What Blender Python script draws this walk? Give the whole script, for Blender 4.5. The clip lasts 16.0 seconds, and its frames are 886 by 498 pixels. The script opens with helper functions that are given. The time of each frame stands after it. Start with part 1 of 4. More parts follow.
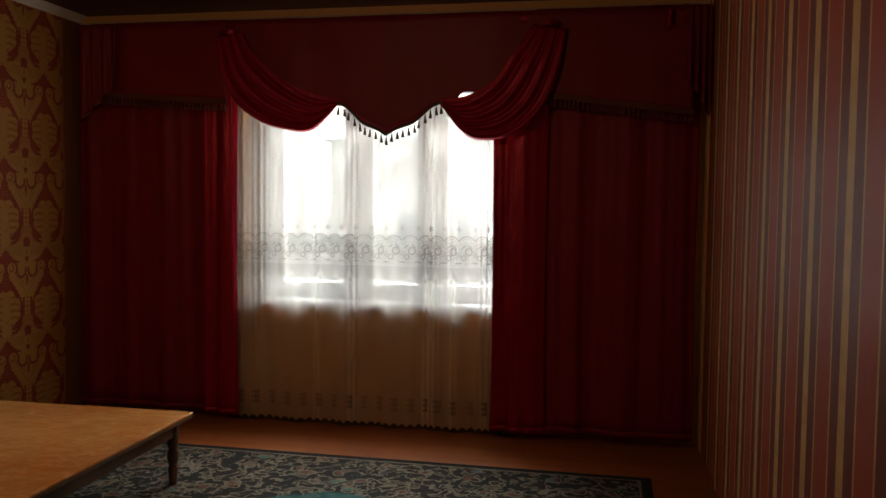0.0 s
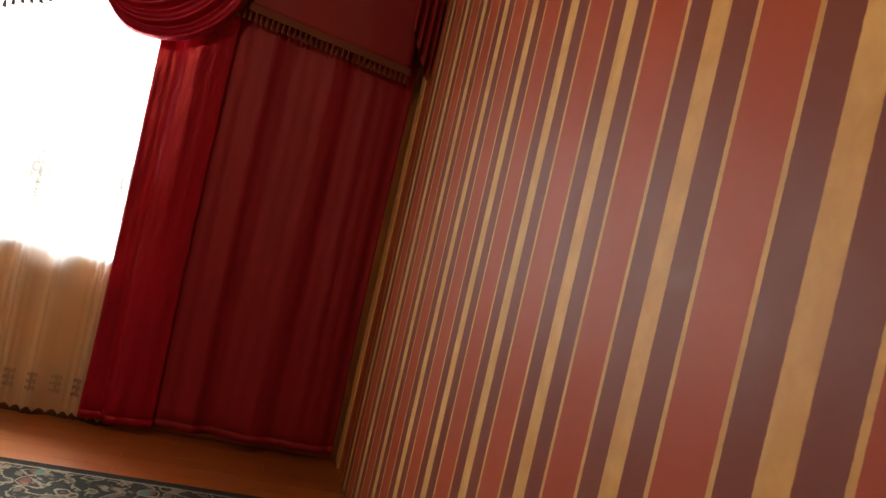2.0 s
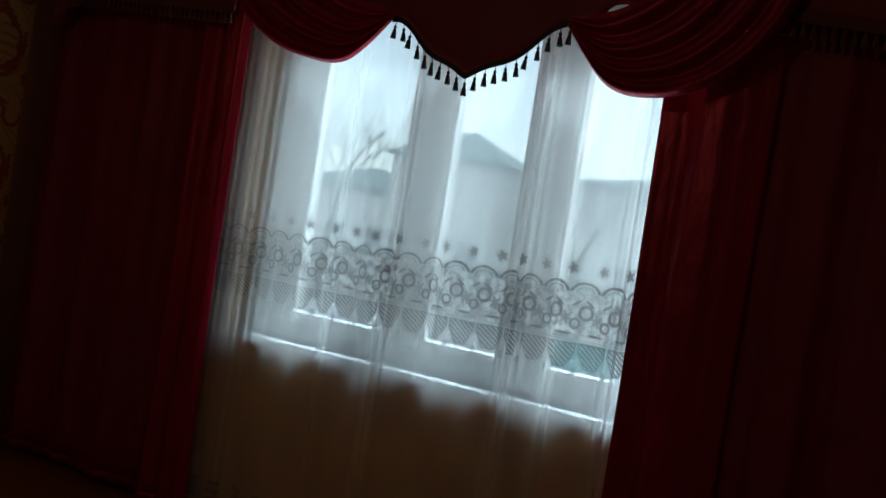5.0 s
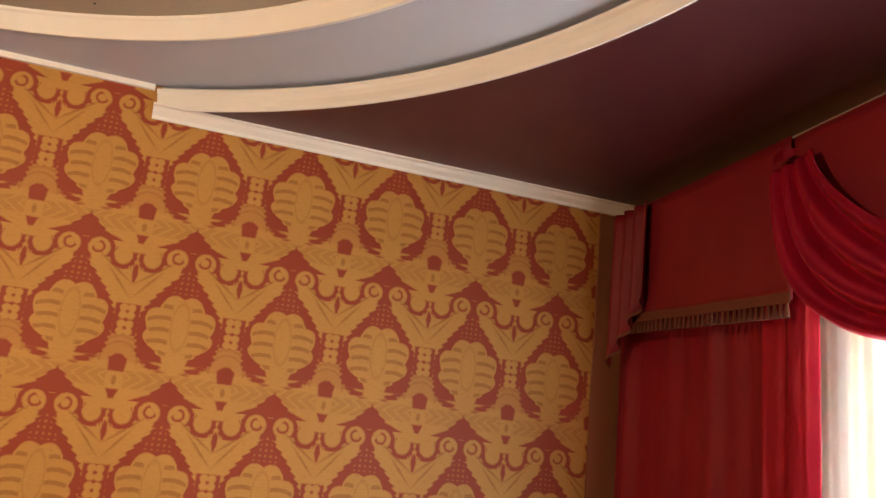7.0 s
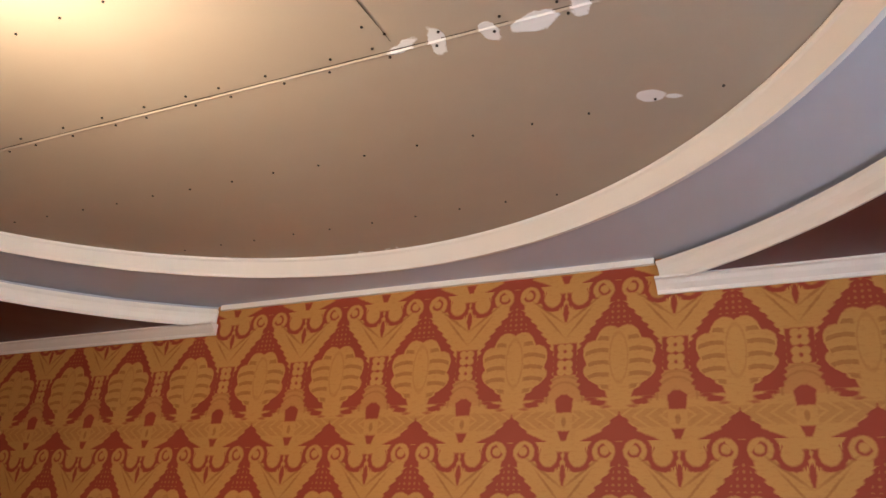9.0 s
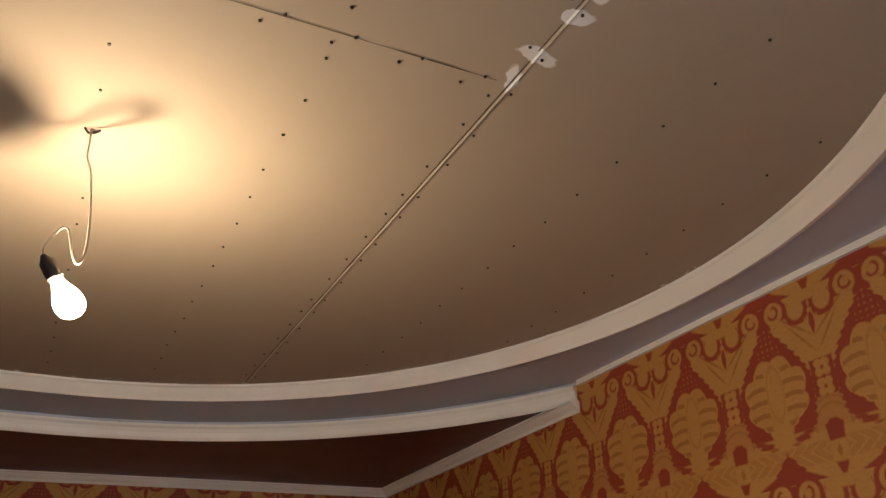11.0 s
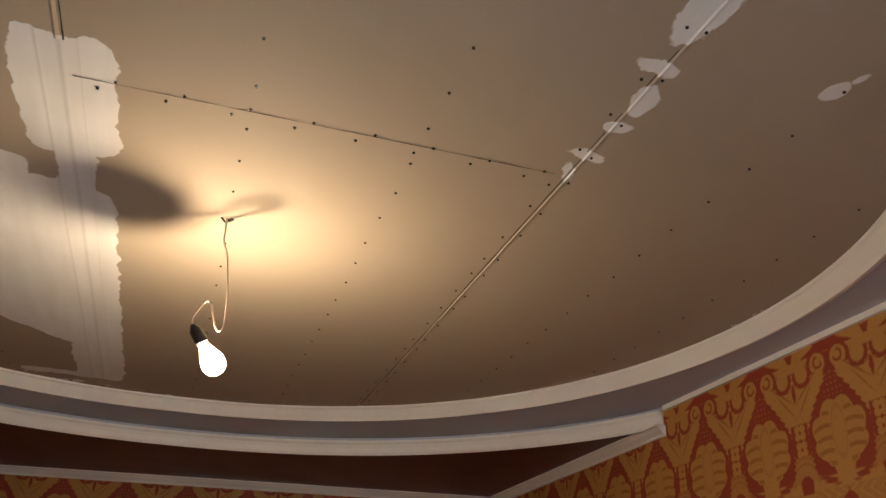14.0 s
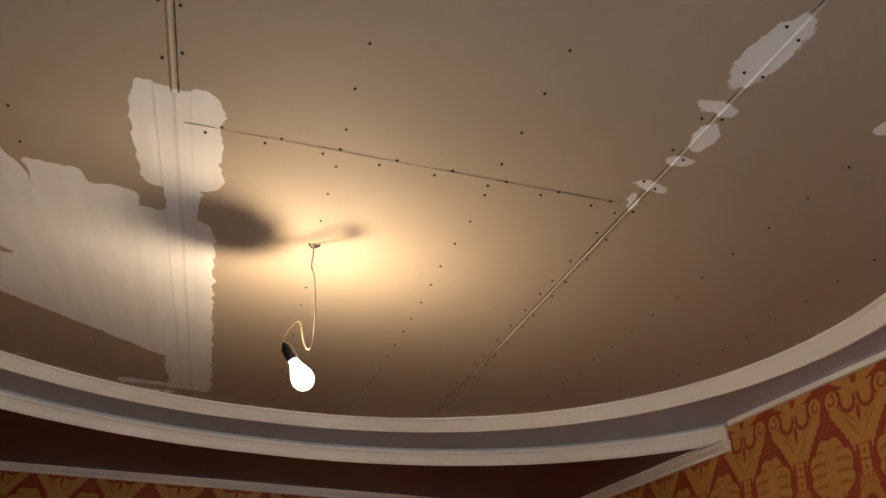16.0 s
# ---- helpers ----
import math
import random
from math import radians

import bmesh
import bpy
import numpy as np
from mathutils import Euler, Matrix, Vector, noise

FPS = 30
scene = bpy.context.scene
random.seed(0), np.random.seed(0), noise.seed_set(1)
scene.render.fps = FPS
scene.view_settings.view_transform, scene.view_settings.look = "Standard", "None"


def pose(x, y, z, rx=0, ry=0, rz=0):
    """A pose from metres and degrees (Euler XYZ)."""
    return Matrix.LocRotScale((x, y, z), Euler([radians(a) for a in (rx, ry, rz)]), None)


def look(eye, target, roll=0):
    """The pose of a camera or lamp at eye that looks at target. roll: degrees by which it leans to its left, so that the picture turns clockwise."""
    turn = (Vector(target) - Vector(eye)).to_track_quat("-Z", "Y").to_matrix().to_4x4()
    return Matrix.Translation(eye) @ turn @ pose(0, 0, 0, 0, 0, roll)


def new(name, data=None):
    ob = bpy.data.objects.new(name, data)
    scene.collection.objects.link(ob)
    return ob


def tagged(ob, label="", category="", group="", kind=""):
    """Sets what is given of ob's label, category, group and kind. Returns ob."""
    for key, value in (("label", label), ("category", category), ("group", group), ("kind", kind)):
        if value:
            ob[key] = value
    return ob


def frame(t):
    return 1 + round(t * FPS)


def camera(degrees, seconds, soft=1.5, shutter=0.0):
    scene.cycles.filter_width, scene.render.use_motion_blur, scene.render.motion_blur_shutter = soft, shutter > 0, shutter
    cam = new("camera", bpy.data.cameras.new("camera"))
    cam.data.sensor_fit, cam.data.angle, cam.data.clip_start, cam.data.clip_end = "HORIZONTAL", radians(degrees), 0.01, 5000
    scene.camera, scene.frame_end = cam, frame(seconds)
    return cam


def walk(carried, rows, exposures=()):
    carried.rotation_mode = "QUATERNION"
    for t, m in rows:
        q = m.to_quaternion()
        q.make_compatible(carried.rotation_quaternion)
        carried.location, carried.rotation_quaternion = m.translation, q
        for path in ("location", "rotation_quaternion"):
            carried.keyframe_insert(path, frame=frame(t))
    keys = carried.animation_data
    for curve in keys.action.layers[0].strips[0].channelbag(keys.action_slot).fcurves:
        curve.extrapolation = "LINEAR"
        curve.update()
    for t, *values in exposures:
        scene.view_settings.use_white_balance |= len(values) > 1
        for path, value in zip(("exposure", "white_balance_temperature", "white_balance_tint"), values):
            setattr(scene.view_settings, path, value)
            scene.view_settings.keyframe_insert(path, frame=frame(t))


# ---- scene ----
cam = camera(56.0, 16.0)
PATH = [
    (0, (3.569, -5.158, 1.435), (3.177, -3.2, 1.326), 0.7),
    (0.5, (3.586, -4.957, 1.281), (3.456, -2.963, 1.208), 2.6),
    (1, (3.585, -4.713, 1.311), (3.709, -2.72, 1.205), 6.9),
    (1.5, (3.524, -4.457, 1.31), (3.845, -2.484, 1.225), 11.1),
    (2, (3.55, -4.208, 1.241), (3.951, -2.249, 1.209), 12.9),
    (2.5, (3.566, -3.962, 1.216), (3.972, -2.003, 1.232), 12.8),
    (3, (3.546, -3.671, 1.291), (3.832, -1.692, 1.268), 12.4),
    (5.3, (3.497, -2.543, 1.335), (2.394, -0.875, 1.314), 8.2),
    (5.5, (3.491, -2.442, 1.336), (2.262, -0.865, 1.331), 7.8),
    (6, (3.419, -2.198, 1.393), (1.897, -0.904, 1.488), 6.8),
    (6.5, (3.318, -2.01, 1.409), (1.597, -1.042, 1.727), 6.4),
    (7, (3.13, -1.886, 1.475), (1.282, -1.313, 1.983), 6.0),
    (7.5, (2.987, -1.74, 1.487), (1.094, -1.622, 2.119), 7.8),
    (8, (2.897, -1.551, 1.527), (1.047, -1.859, 2.219), 7.4),
    (8.5, (2.759, -1.531, 1.496), (1.016, -2.151, 2.255), 7.8),
    (9, (2.598, -1.53, 1.552), (0.998, -2.394, 2.384), 5.3),
    (9.5, (2.441, -1.481, 1.577), (1.042, -2.609, 2.455), 3.4),
    (10, (2.274, -1.403, 1.624), (1.099, -2.754, 2.514), -0.0),
    (12.5, (1.872, -0.944, 1.692), (1.392, -2.666, 2.588), 3.6),
    (13, (1.881, -0.915, 1.696), (1.429, -2.645, 2.591), 3.2),
    (13.5, (1.947, -0.868, 1.713), (1.468, -2.592, 2.606), 3.0),
    (14, (2.065, -0.791, 1.692), (1.536, -2.504, 2.58), 2.2),
    (14.5, (2.121, -0.721, 1.679), (1.578, -2.428, 2.569), 1.9),
    (15, (2.088, -0.687, 1.676), (1.574, -2.395, 2.581), 2.3),
    (15.5, (2.066, -0.657, 1.667), (1.598, -2.378, 2.573), 3.1),
    (16, (2.144, -0.64, 1.656), (1.76, -2.384, 2.557), 4.1),
]
EXPOSURES = [(0, 0.76, 7300, 10), (0.5, 2.0, 7600, 10), (1, 3.1, 8800, 10), (1.5, 3.1, 7300, 10), (2, 2.8, 7500, 10), (2.5, 2.7, 7300, 10), (3, 2.95, 7000, 10), (5.3, -0.45, 5400, -6), (5.6, -0.35, 5400, -6),
             (6, 0.32, 5900, 0), (6.5, 2.2, 6800, 10), (7, 3.15, 7000, 10), (7.5, 3.15, 6700, 10), (8, 3.15, 6200, 10), (9, 2.95, 5600, 10), (10, 2.35, 5850, 8), (12.5, 1.83, 6050, 8), (16, 1.80, 6050, 8)]
walk(cam, [(t, look(eye, target, roll)) for t, eye, target, roll in PATH], EXPOSURES)

# ---- light: overcast sky through the window, one bare bulb ----
world = bpy.data.worlds.new("overcast_sky")
scene.world = world
world.use_nodes = True
wn, wl = world.node_tree.nodes, world.node_tree.links
sky = wn.new("ShaderNodeTexSky")
sky.sky_type = "NISHITA"
sky.sun_disc = False
sky.sun_elevation, sky.sun_rotation = radians(38), radians(25)
sky.air_density, sky.dust_density, sky.ozone_density = 1.0, 1.5, 1.0
wn["Background"].inputs["Strength"].default_value = 0.15
haze = wn.new("ShaderNodeHueSaturation")
haze.inputs["Saturation"].default_value, haze.inputs["Value"].default_value = 0.40, 1.30
wl.new(sky.outputs["Color"], haze.inputs["Color"])
wl.new(haze.outputs["Color"], wn["Background"].inputs["Color"])
sun_data = bpy.data.lights.new("sun", "SUN")
sun_data.energy, sun_data.angle, sun_data.color = 1.0, radians(20), (1.0, 0.96, 0.9)
sun = new("sun", sun_data)
sun.matrix_world = look((6, 16, 14), (0, 30, 0))
# the bright upper sky, standing high outside the opening
area = bpy.data.lights.new("upper_sky", "AREA")
area.shape, area.size, area.size_y, area.energy, area.color = "RECTANGLE", 4.5, 2.5, 330.0, (0.82, 0.92, 1.0)
upper_sky = new("upper_sky", area)
upper_sky.matrix_world = look((2.15, 2.6, 4.3), (2.15, -0.6, 1.2))
# daylight of the low sky, spread by the net in the window opening
low = bpy.data.lights.new("low_sky", "AREA")
low.shape, low.size, low.size_y, low.energy, low.color = "RECTANGLE", 1.4, 0.95, 3.9, (0.86, 0.94, 1.0)
low_sky = new("low_sky", low)
low_sky.matrix_world = look((2.10, -0.125, 1.42), (2.10, -2.0, 1.65))
BULB_POWER, BULB_WATTS = 9.0, 8.3

# ---- room numbers ----
W, BACK = 4.12, -6.85  # the back wall stands askew, see back_y
SKEW_A, SKEW_B = -6.10, -0.150
Z_LOW, Z_MID, Z_TOP = 2.675, 2.76, 2.82
CX, CY = 2.085, -3.035
OA, OB = 2.285, (2.30, 2.39)  # half axes of the outer oval: across, towards the window and the back
IA, IB = 1.92, (1.92, 2.02)
T = 0.14
DAMASK_PERIOD = 0.3700


# ---- node helpers ----
class Val:
    """A number inside a node tree, with the usual arithmetic."""

    def __init__(self, tree, s):
        self.tree, self.s = tree, s

    def op(self, kind, *others):
        n = self.tree.nodes.new("ShaderNodeMath")
        n.operation = kind
        for i, o in enumerate((self, *others)):
            if isinstance(o, Val):
                self.tree.links.new(o.s, n.inputs[i])
            else:
                n.inputs[i].default_value = o
        return Val(self.tree, n.outputs[0])

    def __add__(self, o): return self.op("ADD", o)
    def __sub__(self, o): return self.op("SUBTRACT", o)
    def __mul__(self, o): return self.op("MULTIPLY", o)
    def __truediv__(self, o): return self.op("DIVIDE", o)
    def __rsub__(self, o): return (self * -1.0).op("ADD", o)
    def __radd__(self, o): return self.op("ADD", o)
    def __rmul__(self, o): return self.op("MULTIPLY", o)
    def abs(self): return self.op("ABSOLUTE")
    def low(self, o): return self.op("MINIMUM", o)
    def high(self, o): return self.op("MAXIMUM", o)
    def sin(self): return self.op("SINE")
    def hyp(self, o): return (self * self + o * o).op("SQRT")

    def fold(self, period):
        """Distance to the nearest multiple of period."""
        return ((self / period).op("ADD", 0.5).op("FLOOR") * period - self).abs()

    def wrap(self, period):
        return self - (self / period).op("ADD", 0.5).op("FLOOR") * period

    def step(self, soft):
        """1 where below zero, 0 where above, soft edge."""
        n = self.tree.nodes.new("ShaderNodeMapRange")
        n.interpolation_type = "SMOOTHSTEP"
        n.inputs["From Min"].default_value, n.inputs["From Max"].default_value = soft, -soft
        self.tree.links.new(self.s, n.inputs["Value"])
        return Val(self.tree, n.outputs["Result"])


def shader(name, rough=0.6, metal=0.0, spec=0.5):
    m = bpy.data.materials.new(name)
    m.use_nodes = True
    tree = m.node_tree
    b = tree.nodes["Principled BSDF"]
    b.inputs["Roughness"].default_value, b.inputs["Metallic"].default_value = rough, metal
    b.inputs["Specular IOR Level"].default_value = spec
    return m, tree, b


def place(tree):
    """Object-space x, y, z as values (things stand unrotated in the room unless noted)."""
    tc = tree.nodes.new("ShaderNodeTexCoord")
    sp = tree.nodes.new("ShaderNodeSeparateXYZ")
    tree.links.new(tc.outputs["Object"], sp.inputs[0])
    return tc, [Val(tree, sp.outputs[i]) for i in range(3)]


def noise_of(tree, tc, scale, detail=4.0, stretch=(1, 1, 1), rough=0.55):
    mp = tree.nodes.new("ShaderNodeMapping")
    mp.inputs["Scale"].default_value = stretch
    tree.links.new(tc.outputs["Object"], mp.inputs["Vector"])
    n = tree.nodes.new("ShaderNodeTexNoise")
    n.inputs["Scale"].default_value, n.inputs["Detail"].default_value, n.inputs["Roughness"].default_value = scale, detail, rough
    tree.links.new(mp.outputs["Vector"], n.inputs["Vector"])
    return Val(tree, n.outputs["Fac"])


def mix(tree, fac, a, b):
    n = tree.nodes.new("ShaderNodeMix")
    n.data_type = "RGBA"
    for key, v in (("A", a), ("B", b)):
        s = [i for i in n.inputs if i.name == key and i.type == "RGBA"][0]
        if isinstance(v, tuple):
            s.default_value = (*v, 1)
        else:
            tree.links.new(v, s)
    if isinstance(fac, Val):
        tree.links.new(fac.s, n.inputs["Factor"])
    else:
        n.inputs["Factor"].default_value = fac
    return [o for o in n.outputs if o.type == "RGBA"][0]


def bump(tree, b, height, strength=0.3, dist=0.002):
    n = tree.nodes.new("ShaderNodeBump")
    n.inputs["Strength"].default_value, n.inputs["Distance"].default_value = strength, dist
    tree.links.new(height.s, n.inputs["Height"])
    tree.links.new(n.outputs["Normal"], b.inputs["Normal"])


def plain(name, colour, rough=0.6, vary=0.12, scale=6.0, grain=120.0, relief=0.15, metal=0.0, spec=0.5, stretch=(1, 1, 1)):
    """A painted or natural surface: one colour with broad blotches and fine grain."""
    m, tree, b = shader(name, rough, metal, spec)
    tc, _ = place(tree)
    n1, n2 = noise_of(tree, tc, scale, stretch=stretch), noise_of(tree, tc, grain, 2.0, stretch=stretch)
    dark, light = tuple(c * (1 - vary) for c in colour), tuple(min(1, c * (1 + vary)) for c in colour)
    c = mix(tree, n1 * 0.7 + n2 * 0.3, dark, light)
    tree.links.new(c, b.inputs["Base Color"])
    tree.links.new((n1 * 0.2 + (rough - 0.1)).s, b.inputs["Roughness"])
    bump(tree, b, n2, relief, 0.001)
    return m


def cell_ellipse(x, y, cx, cy, rx, ry, turn=0.0):
    """Signed distance, roughly, to an ellipse turned by some degrees."""
    c, s = math.cos(radians(turn)), math.sin(radians(turn))
    dx, dy = x - cx, y - cy
    u, v = dx * c + dy * s, dy * c - dx * s
    return ((u / rx).hyp(v / ry) - 1.0) * min(rx, ry)


def damask(name, axis, phase):
    """Vinyl wallpaper: gold damask (shells in ogees, leaf scrolls, crowned fans) on brick red."""
    m, tree, b = shader(name, 0.55, 0.0, 0.3)
    tc, xyz = place(tree)
    period, rise = DAMASK_PERIOD, 0.5535
    wob, wob2 = noise_of(tree, tc, 75.0, 2.0), noise_of(tree, tc, 75.0, 2.0, (1.3, 1.3, 1.7))
    u = (xyz[axis] - phase).wrap(period) + (wob - 0.5) * 0.007
    s = u.abs()
    z = (xyz[2] - 2.422).wrap(rise) + (wob2 - 0.5) * 0.007
    q = s - period / 2
    w = q.abs()
    teeth = (z * 285.0 + s * 60.0).sin()

    def power(v, e):
        return v.high(0.0).op("POWER", e)
    # ogee that holds the shell, saw-toothed
    ogee = s - 0.150 + power(z / 0.215, 1.42) * 0.150 + power(z * -1.0 / 0.25, 1.8) * 0.10 + teeth * 0.0045
    ogee = ogee.high(-0.135 - z)
    # shell: broad lobes up its sides, a fan on top, a neck below
    ang = s.op("ARCTAN2", z + 0.105)
    reach = s.hyp(z + 0.105)
    shell = reach - 0.047 - ang.op("COSINE") * 0.154 - (ang * 6.5 + 0.3).sin().abs() * 0.023 + 0.003
    shell = shell.low((s - 0.020 - (z + 0.190).abs() * 0.35).high(z + 0.06).high(-0.20 - z))
    red = ogee.high(shell * -1.0)
    # gaps between shell and wings, the gateway, the peak under the wings
    red = red.low(cell_ellipse(s, z, 0.072, -0.150, 0.036, 0.012, 18) + teeth * 0.003).low(cell_ellipse(s, z, 0.118, -0.105, 0.015, 0.030, -25) + teeth * 0.003)
    gate = (w - 0.031 - (z + 0.14) * 0.12).high(z + 0.120 + (w - 0.010).high(0.0) * 0.75).high(-0.181 - z)
    peak = (s - (z * -1.0 - 0.186) * 1.0 + teeth * 0.004).high(-0.262 - z)
    band = (s - 0.122 + teeth * 0.005).high(z + 0.222 + s * 0.42).high(-0.345 - z)
    red = red.low(gate).low(peak).low(band)
    red = red.low((s - 0.030 + (z - 0.20).abs() * 0.2).high((z - 0.235).abs() - 0.040))
    # leaf scrolls: the saw-toothed line above each leaf and the drop in the V
    saw = ((z - 0.246 + (s - 0.085) * 0.72) - (s * 300.0).sin().abs() * 0.022).abs() - 0.0065
    red = red.low(saw.high(0.078 - s))
    # red shows round the spirals and under the lobes
    for dz in (0.2435, 0.2435 - rise):
        red = red.low((((s - 0.050).hyp(z - dz) - 0.043).abs() - 0.009).high(dz - 0.030 - z))
    for dz in (0.230, 0.230 - rise):
        red = red.low(((((w - 0.050).hyp((z - dz) * 0.9) - 0.038).abs() - 0.009)).high(z - dz - 0.012) + teeth * 0.002)
    red = red.low((w - 0.011 + (z - 0.170).abs() * 0.22).high((z - 0.168).abs() - 0.032))
    # spirals over the peak and lobes under the crown lie on top, in both neighbouring rows
    for dz in (0.2435, 0.2435 - rise):
        disc = (s - 0.050).hyp(z - dz) - 0.037
        red = red.high(disc * -1.0)
        spiral = ((s - 0.047).hyp(z - dz - 0.003) - 0.019).abs() - 0.0042
        red = red.low(spiral.high(0.030 - s + (z - dz) * 0.8))
    for dz in (0.230, 0.230 - rise):
        red = red.high((w - 0.050).hyp((z - dz) * 0.9) * -1.0 + 0.031)
    red = red.high((w - 0.038).high((z + 0.262).abs() - 0.075) * -1.0)
    red = red.low((w - 0.013 - (z + 0.262) * 0.4).high((z + 0.258).abs() - 0.016))
    # four-petalled beads between the ogees
    petals = 1.0 + w * 0.0
    for cz in (0.030, -0.028):
        petals = petals.low(w.hyp(z - cz) - 0.021 - (w.op("ARCTAN2", z - cz) * 2.0).sin().abs() * 0.012)
    red = red.low((w - 0.042).high((z - 0.002).abs() - 0.056).high(petals * -1.0))
    for cz in (0.030, -0.028):
        red = red.low(w.hyp(z - cz) - 0.006)
    mask = 1.0 - red.step(0.0045)
    # drawn detail inside the gold: ribs, veins, rims, crown arches
    inner = (shell * -1.0 - 0.008).high(0.0).low(0.004) * 250.0
    rib = ((z - s * 0.55 + s * s * 4.5) * 150.0).sin()
    ribs = ((0.45 - rib) * 0.02).high(0.034 - s).step(0.006) * inner
    heart = (cell_ellipse(s, z, 0.0, 0.0, 0.030, 0.085).abs() - 0.0022).step(0.003)
    vein = cell_ellipse(s, z, 0.118, 0.180, 0.070, 0.0045, -38).low(cell_ellipse(s, z, 0.135, 0.135, 0.055, 0.004, -50)).step(0.003)
    arch = ((w.hyp(z + 0.140) - 0.062).abs() - 0.003).low((w.hyp(z + 0.140) - 0.082).abs() - 0.003).high(-0.15 - z).step(0.004)
    plume = (((w * 0.7 + (z + 0.20).abs()) * 210.0).sin() * 0.01 - 0.006).high((z + 0.205).abs() - 0.030).high(0.030 - w).step(0.004)
    dot = (cell_ellipse(s, z, period / 2, -0.212, 0.008, 0.016)).step(0.003)
    hatch = noise_of(tree, tc, 120.0, 3.0, (1, 0.35, 1))
    tone = ribs.high(vein).high(heart * 0.5).high(arch * 0.8).high(plume * 0.45).high(dot) * 0.62 + ((hatch - 0.5) * 0.9).high(0.0)
    # pin dots in the peak above each shell, and the faded ground behind the crown
    pins = ((u.fold(0.020)).hyp(z.fold(0.020)) - 0.0048).high(s - (0.215 - z) * 0.55).high(0.12 - z).step(0.002) * 0.42
    crown = ((w - 0.085).high((z + 0.100).abs() - 0.042) + teeth * 0.004).step(0.006)
    blot, fine = noise_of(tree, tc, 2.2), noise_of(tree, tc, 260.0, 2.0)
    ground = mix(tree, blot, (0.26, 0.036, 0.018), (0.31, 0.048, 0.024))
    gilt = mix(tree, blot, (0.47, 0.243, 0.058), (0.54, 0.293, 0.078))
    gilt = mix(tree, crown * 0.30, gilt, (0.36, 0.10, 0.035))
    gilt = mix(tree, tone.low(0.75), gilt, (0.27, 0.095, 0.022))
    c = mix(tree, mask.high(pins) * 0.95, ground, gilt)
    c = mix(tree, fine * 0.14, c, (0.22, 0.07, 0.02))
    tree.links.new(c, b.inputs["Base Color"])
    tree.links.new((fine * 0.15 + 0.50).s, b.inputs["Roughness"])
    bump(tree, b, mask * 0.6 + fine * 0.4 - tone * 0.3, 0.35, 0.0015)
    return m


def striped(name, axis, phase):
    """Wallpaper with wide gold stripes, dark bands, thin gold lines and brick-red bands."""
    m, tree, b = shader(name, 0.5, 0.0, 0.26)
    tc, xyz = place(tree)
    period = 0.373
    d = (xyz[axis] - phase).fold(period)
    edge = noise_of(tree, tc, 90.0, 2.0)
    d = d + (edge - 0.5) * 0.003
    blot, fine, streak = noise_of(tree, tc, 14.0, 5.0), noise_of(tree, tc, 240.0, 2.0), noise_of(tree, tc, 5.0, 3.0, (1, 1, 0.25))
    brick = mix(tree, streak, (0.29, 0.045, 0.018), (0.36, 0.062, 0.024))
    dark = mix(tree, streak, (0.145, 0.032, 0.022), (0.185, 0.042, 0.028))
    gilt = mix(tree, (blot - 0.4) * 2.2, (0.50, 0.29, 0.10), (0.66, 0.45, 0.20))
    c = mix(tree, (d - 0.108).step(0.002), brick, dark)
    c = mix(tree, ((d - 0.113).abs() - 0.0065).step(0.0015), c, gilt)
    c = mix(tree, (d - 0.031).step(0.002), c, gilt)
    tree.links.new(c, b.inputs["Base Color"])
    tree.links.new((blot * 0.15 + 0.46).s, b.inputs["Roughness"])
    bump(tree, b, fine * 0.5 + (d - 0.0285).step(0.003), 0.3, 0.001)
    return m


def cloth(name, colour, rough=0.5, sheen=0.5, vary=0.25, crinkle=0.0, metal=0.0):
    m, tree, b = shader(name, rough, metal, 0.35)
    tc, _ = place(tree)
    broad, weave = noise_of(tree, tc, 7.0, 4.0, (1, 1, 0.3)), noise_of(tree, tc, 420.0, 2.0, (1, 1, 0.5))
    c = mix(tree, broad * 0.7 + weave * 0.3, tuple(v * (1 - vary) for v in colour), tuple(v * (1 + vary) for v in colour))
    tree.links.new(c, b.inputs["Base Color"])
    b.inputs["Sheen Weight"].default_value, b.inputs["Sheen Roughness"].default_value = sheen, 0.4
    b.inputs["Sheen Tint"].default_value = (0.9, 0.10, 0.12, 1)
    if crinkle:
        folds_fine = noise_of(tree, tc, 9.0, 3.0, (1.6, 1, 0.55), 0.45)
        bump(tree, b, folds_fine * crinkle + weave * 0.02, 1.0, 0.03)
    else:
        bump(tree, b, weave, 0.25, 0.0008)
    return m


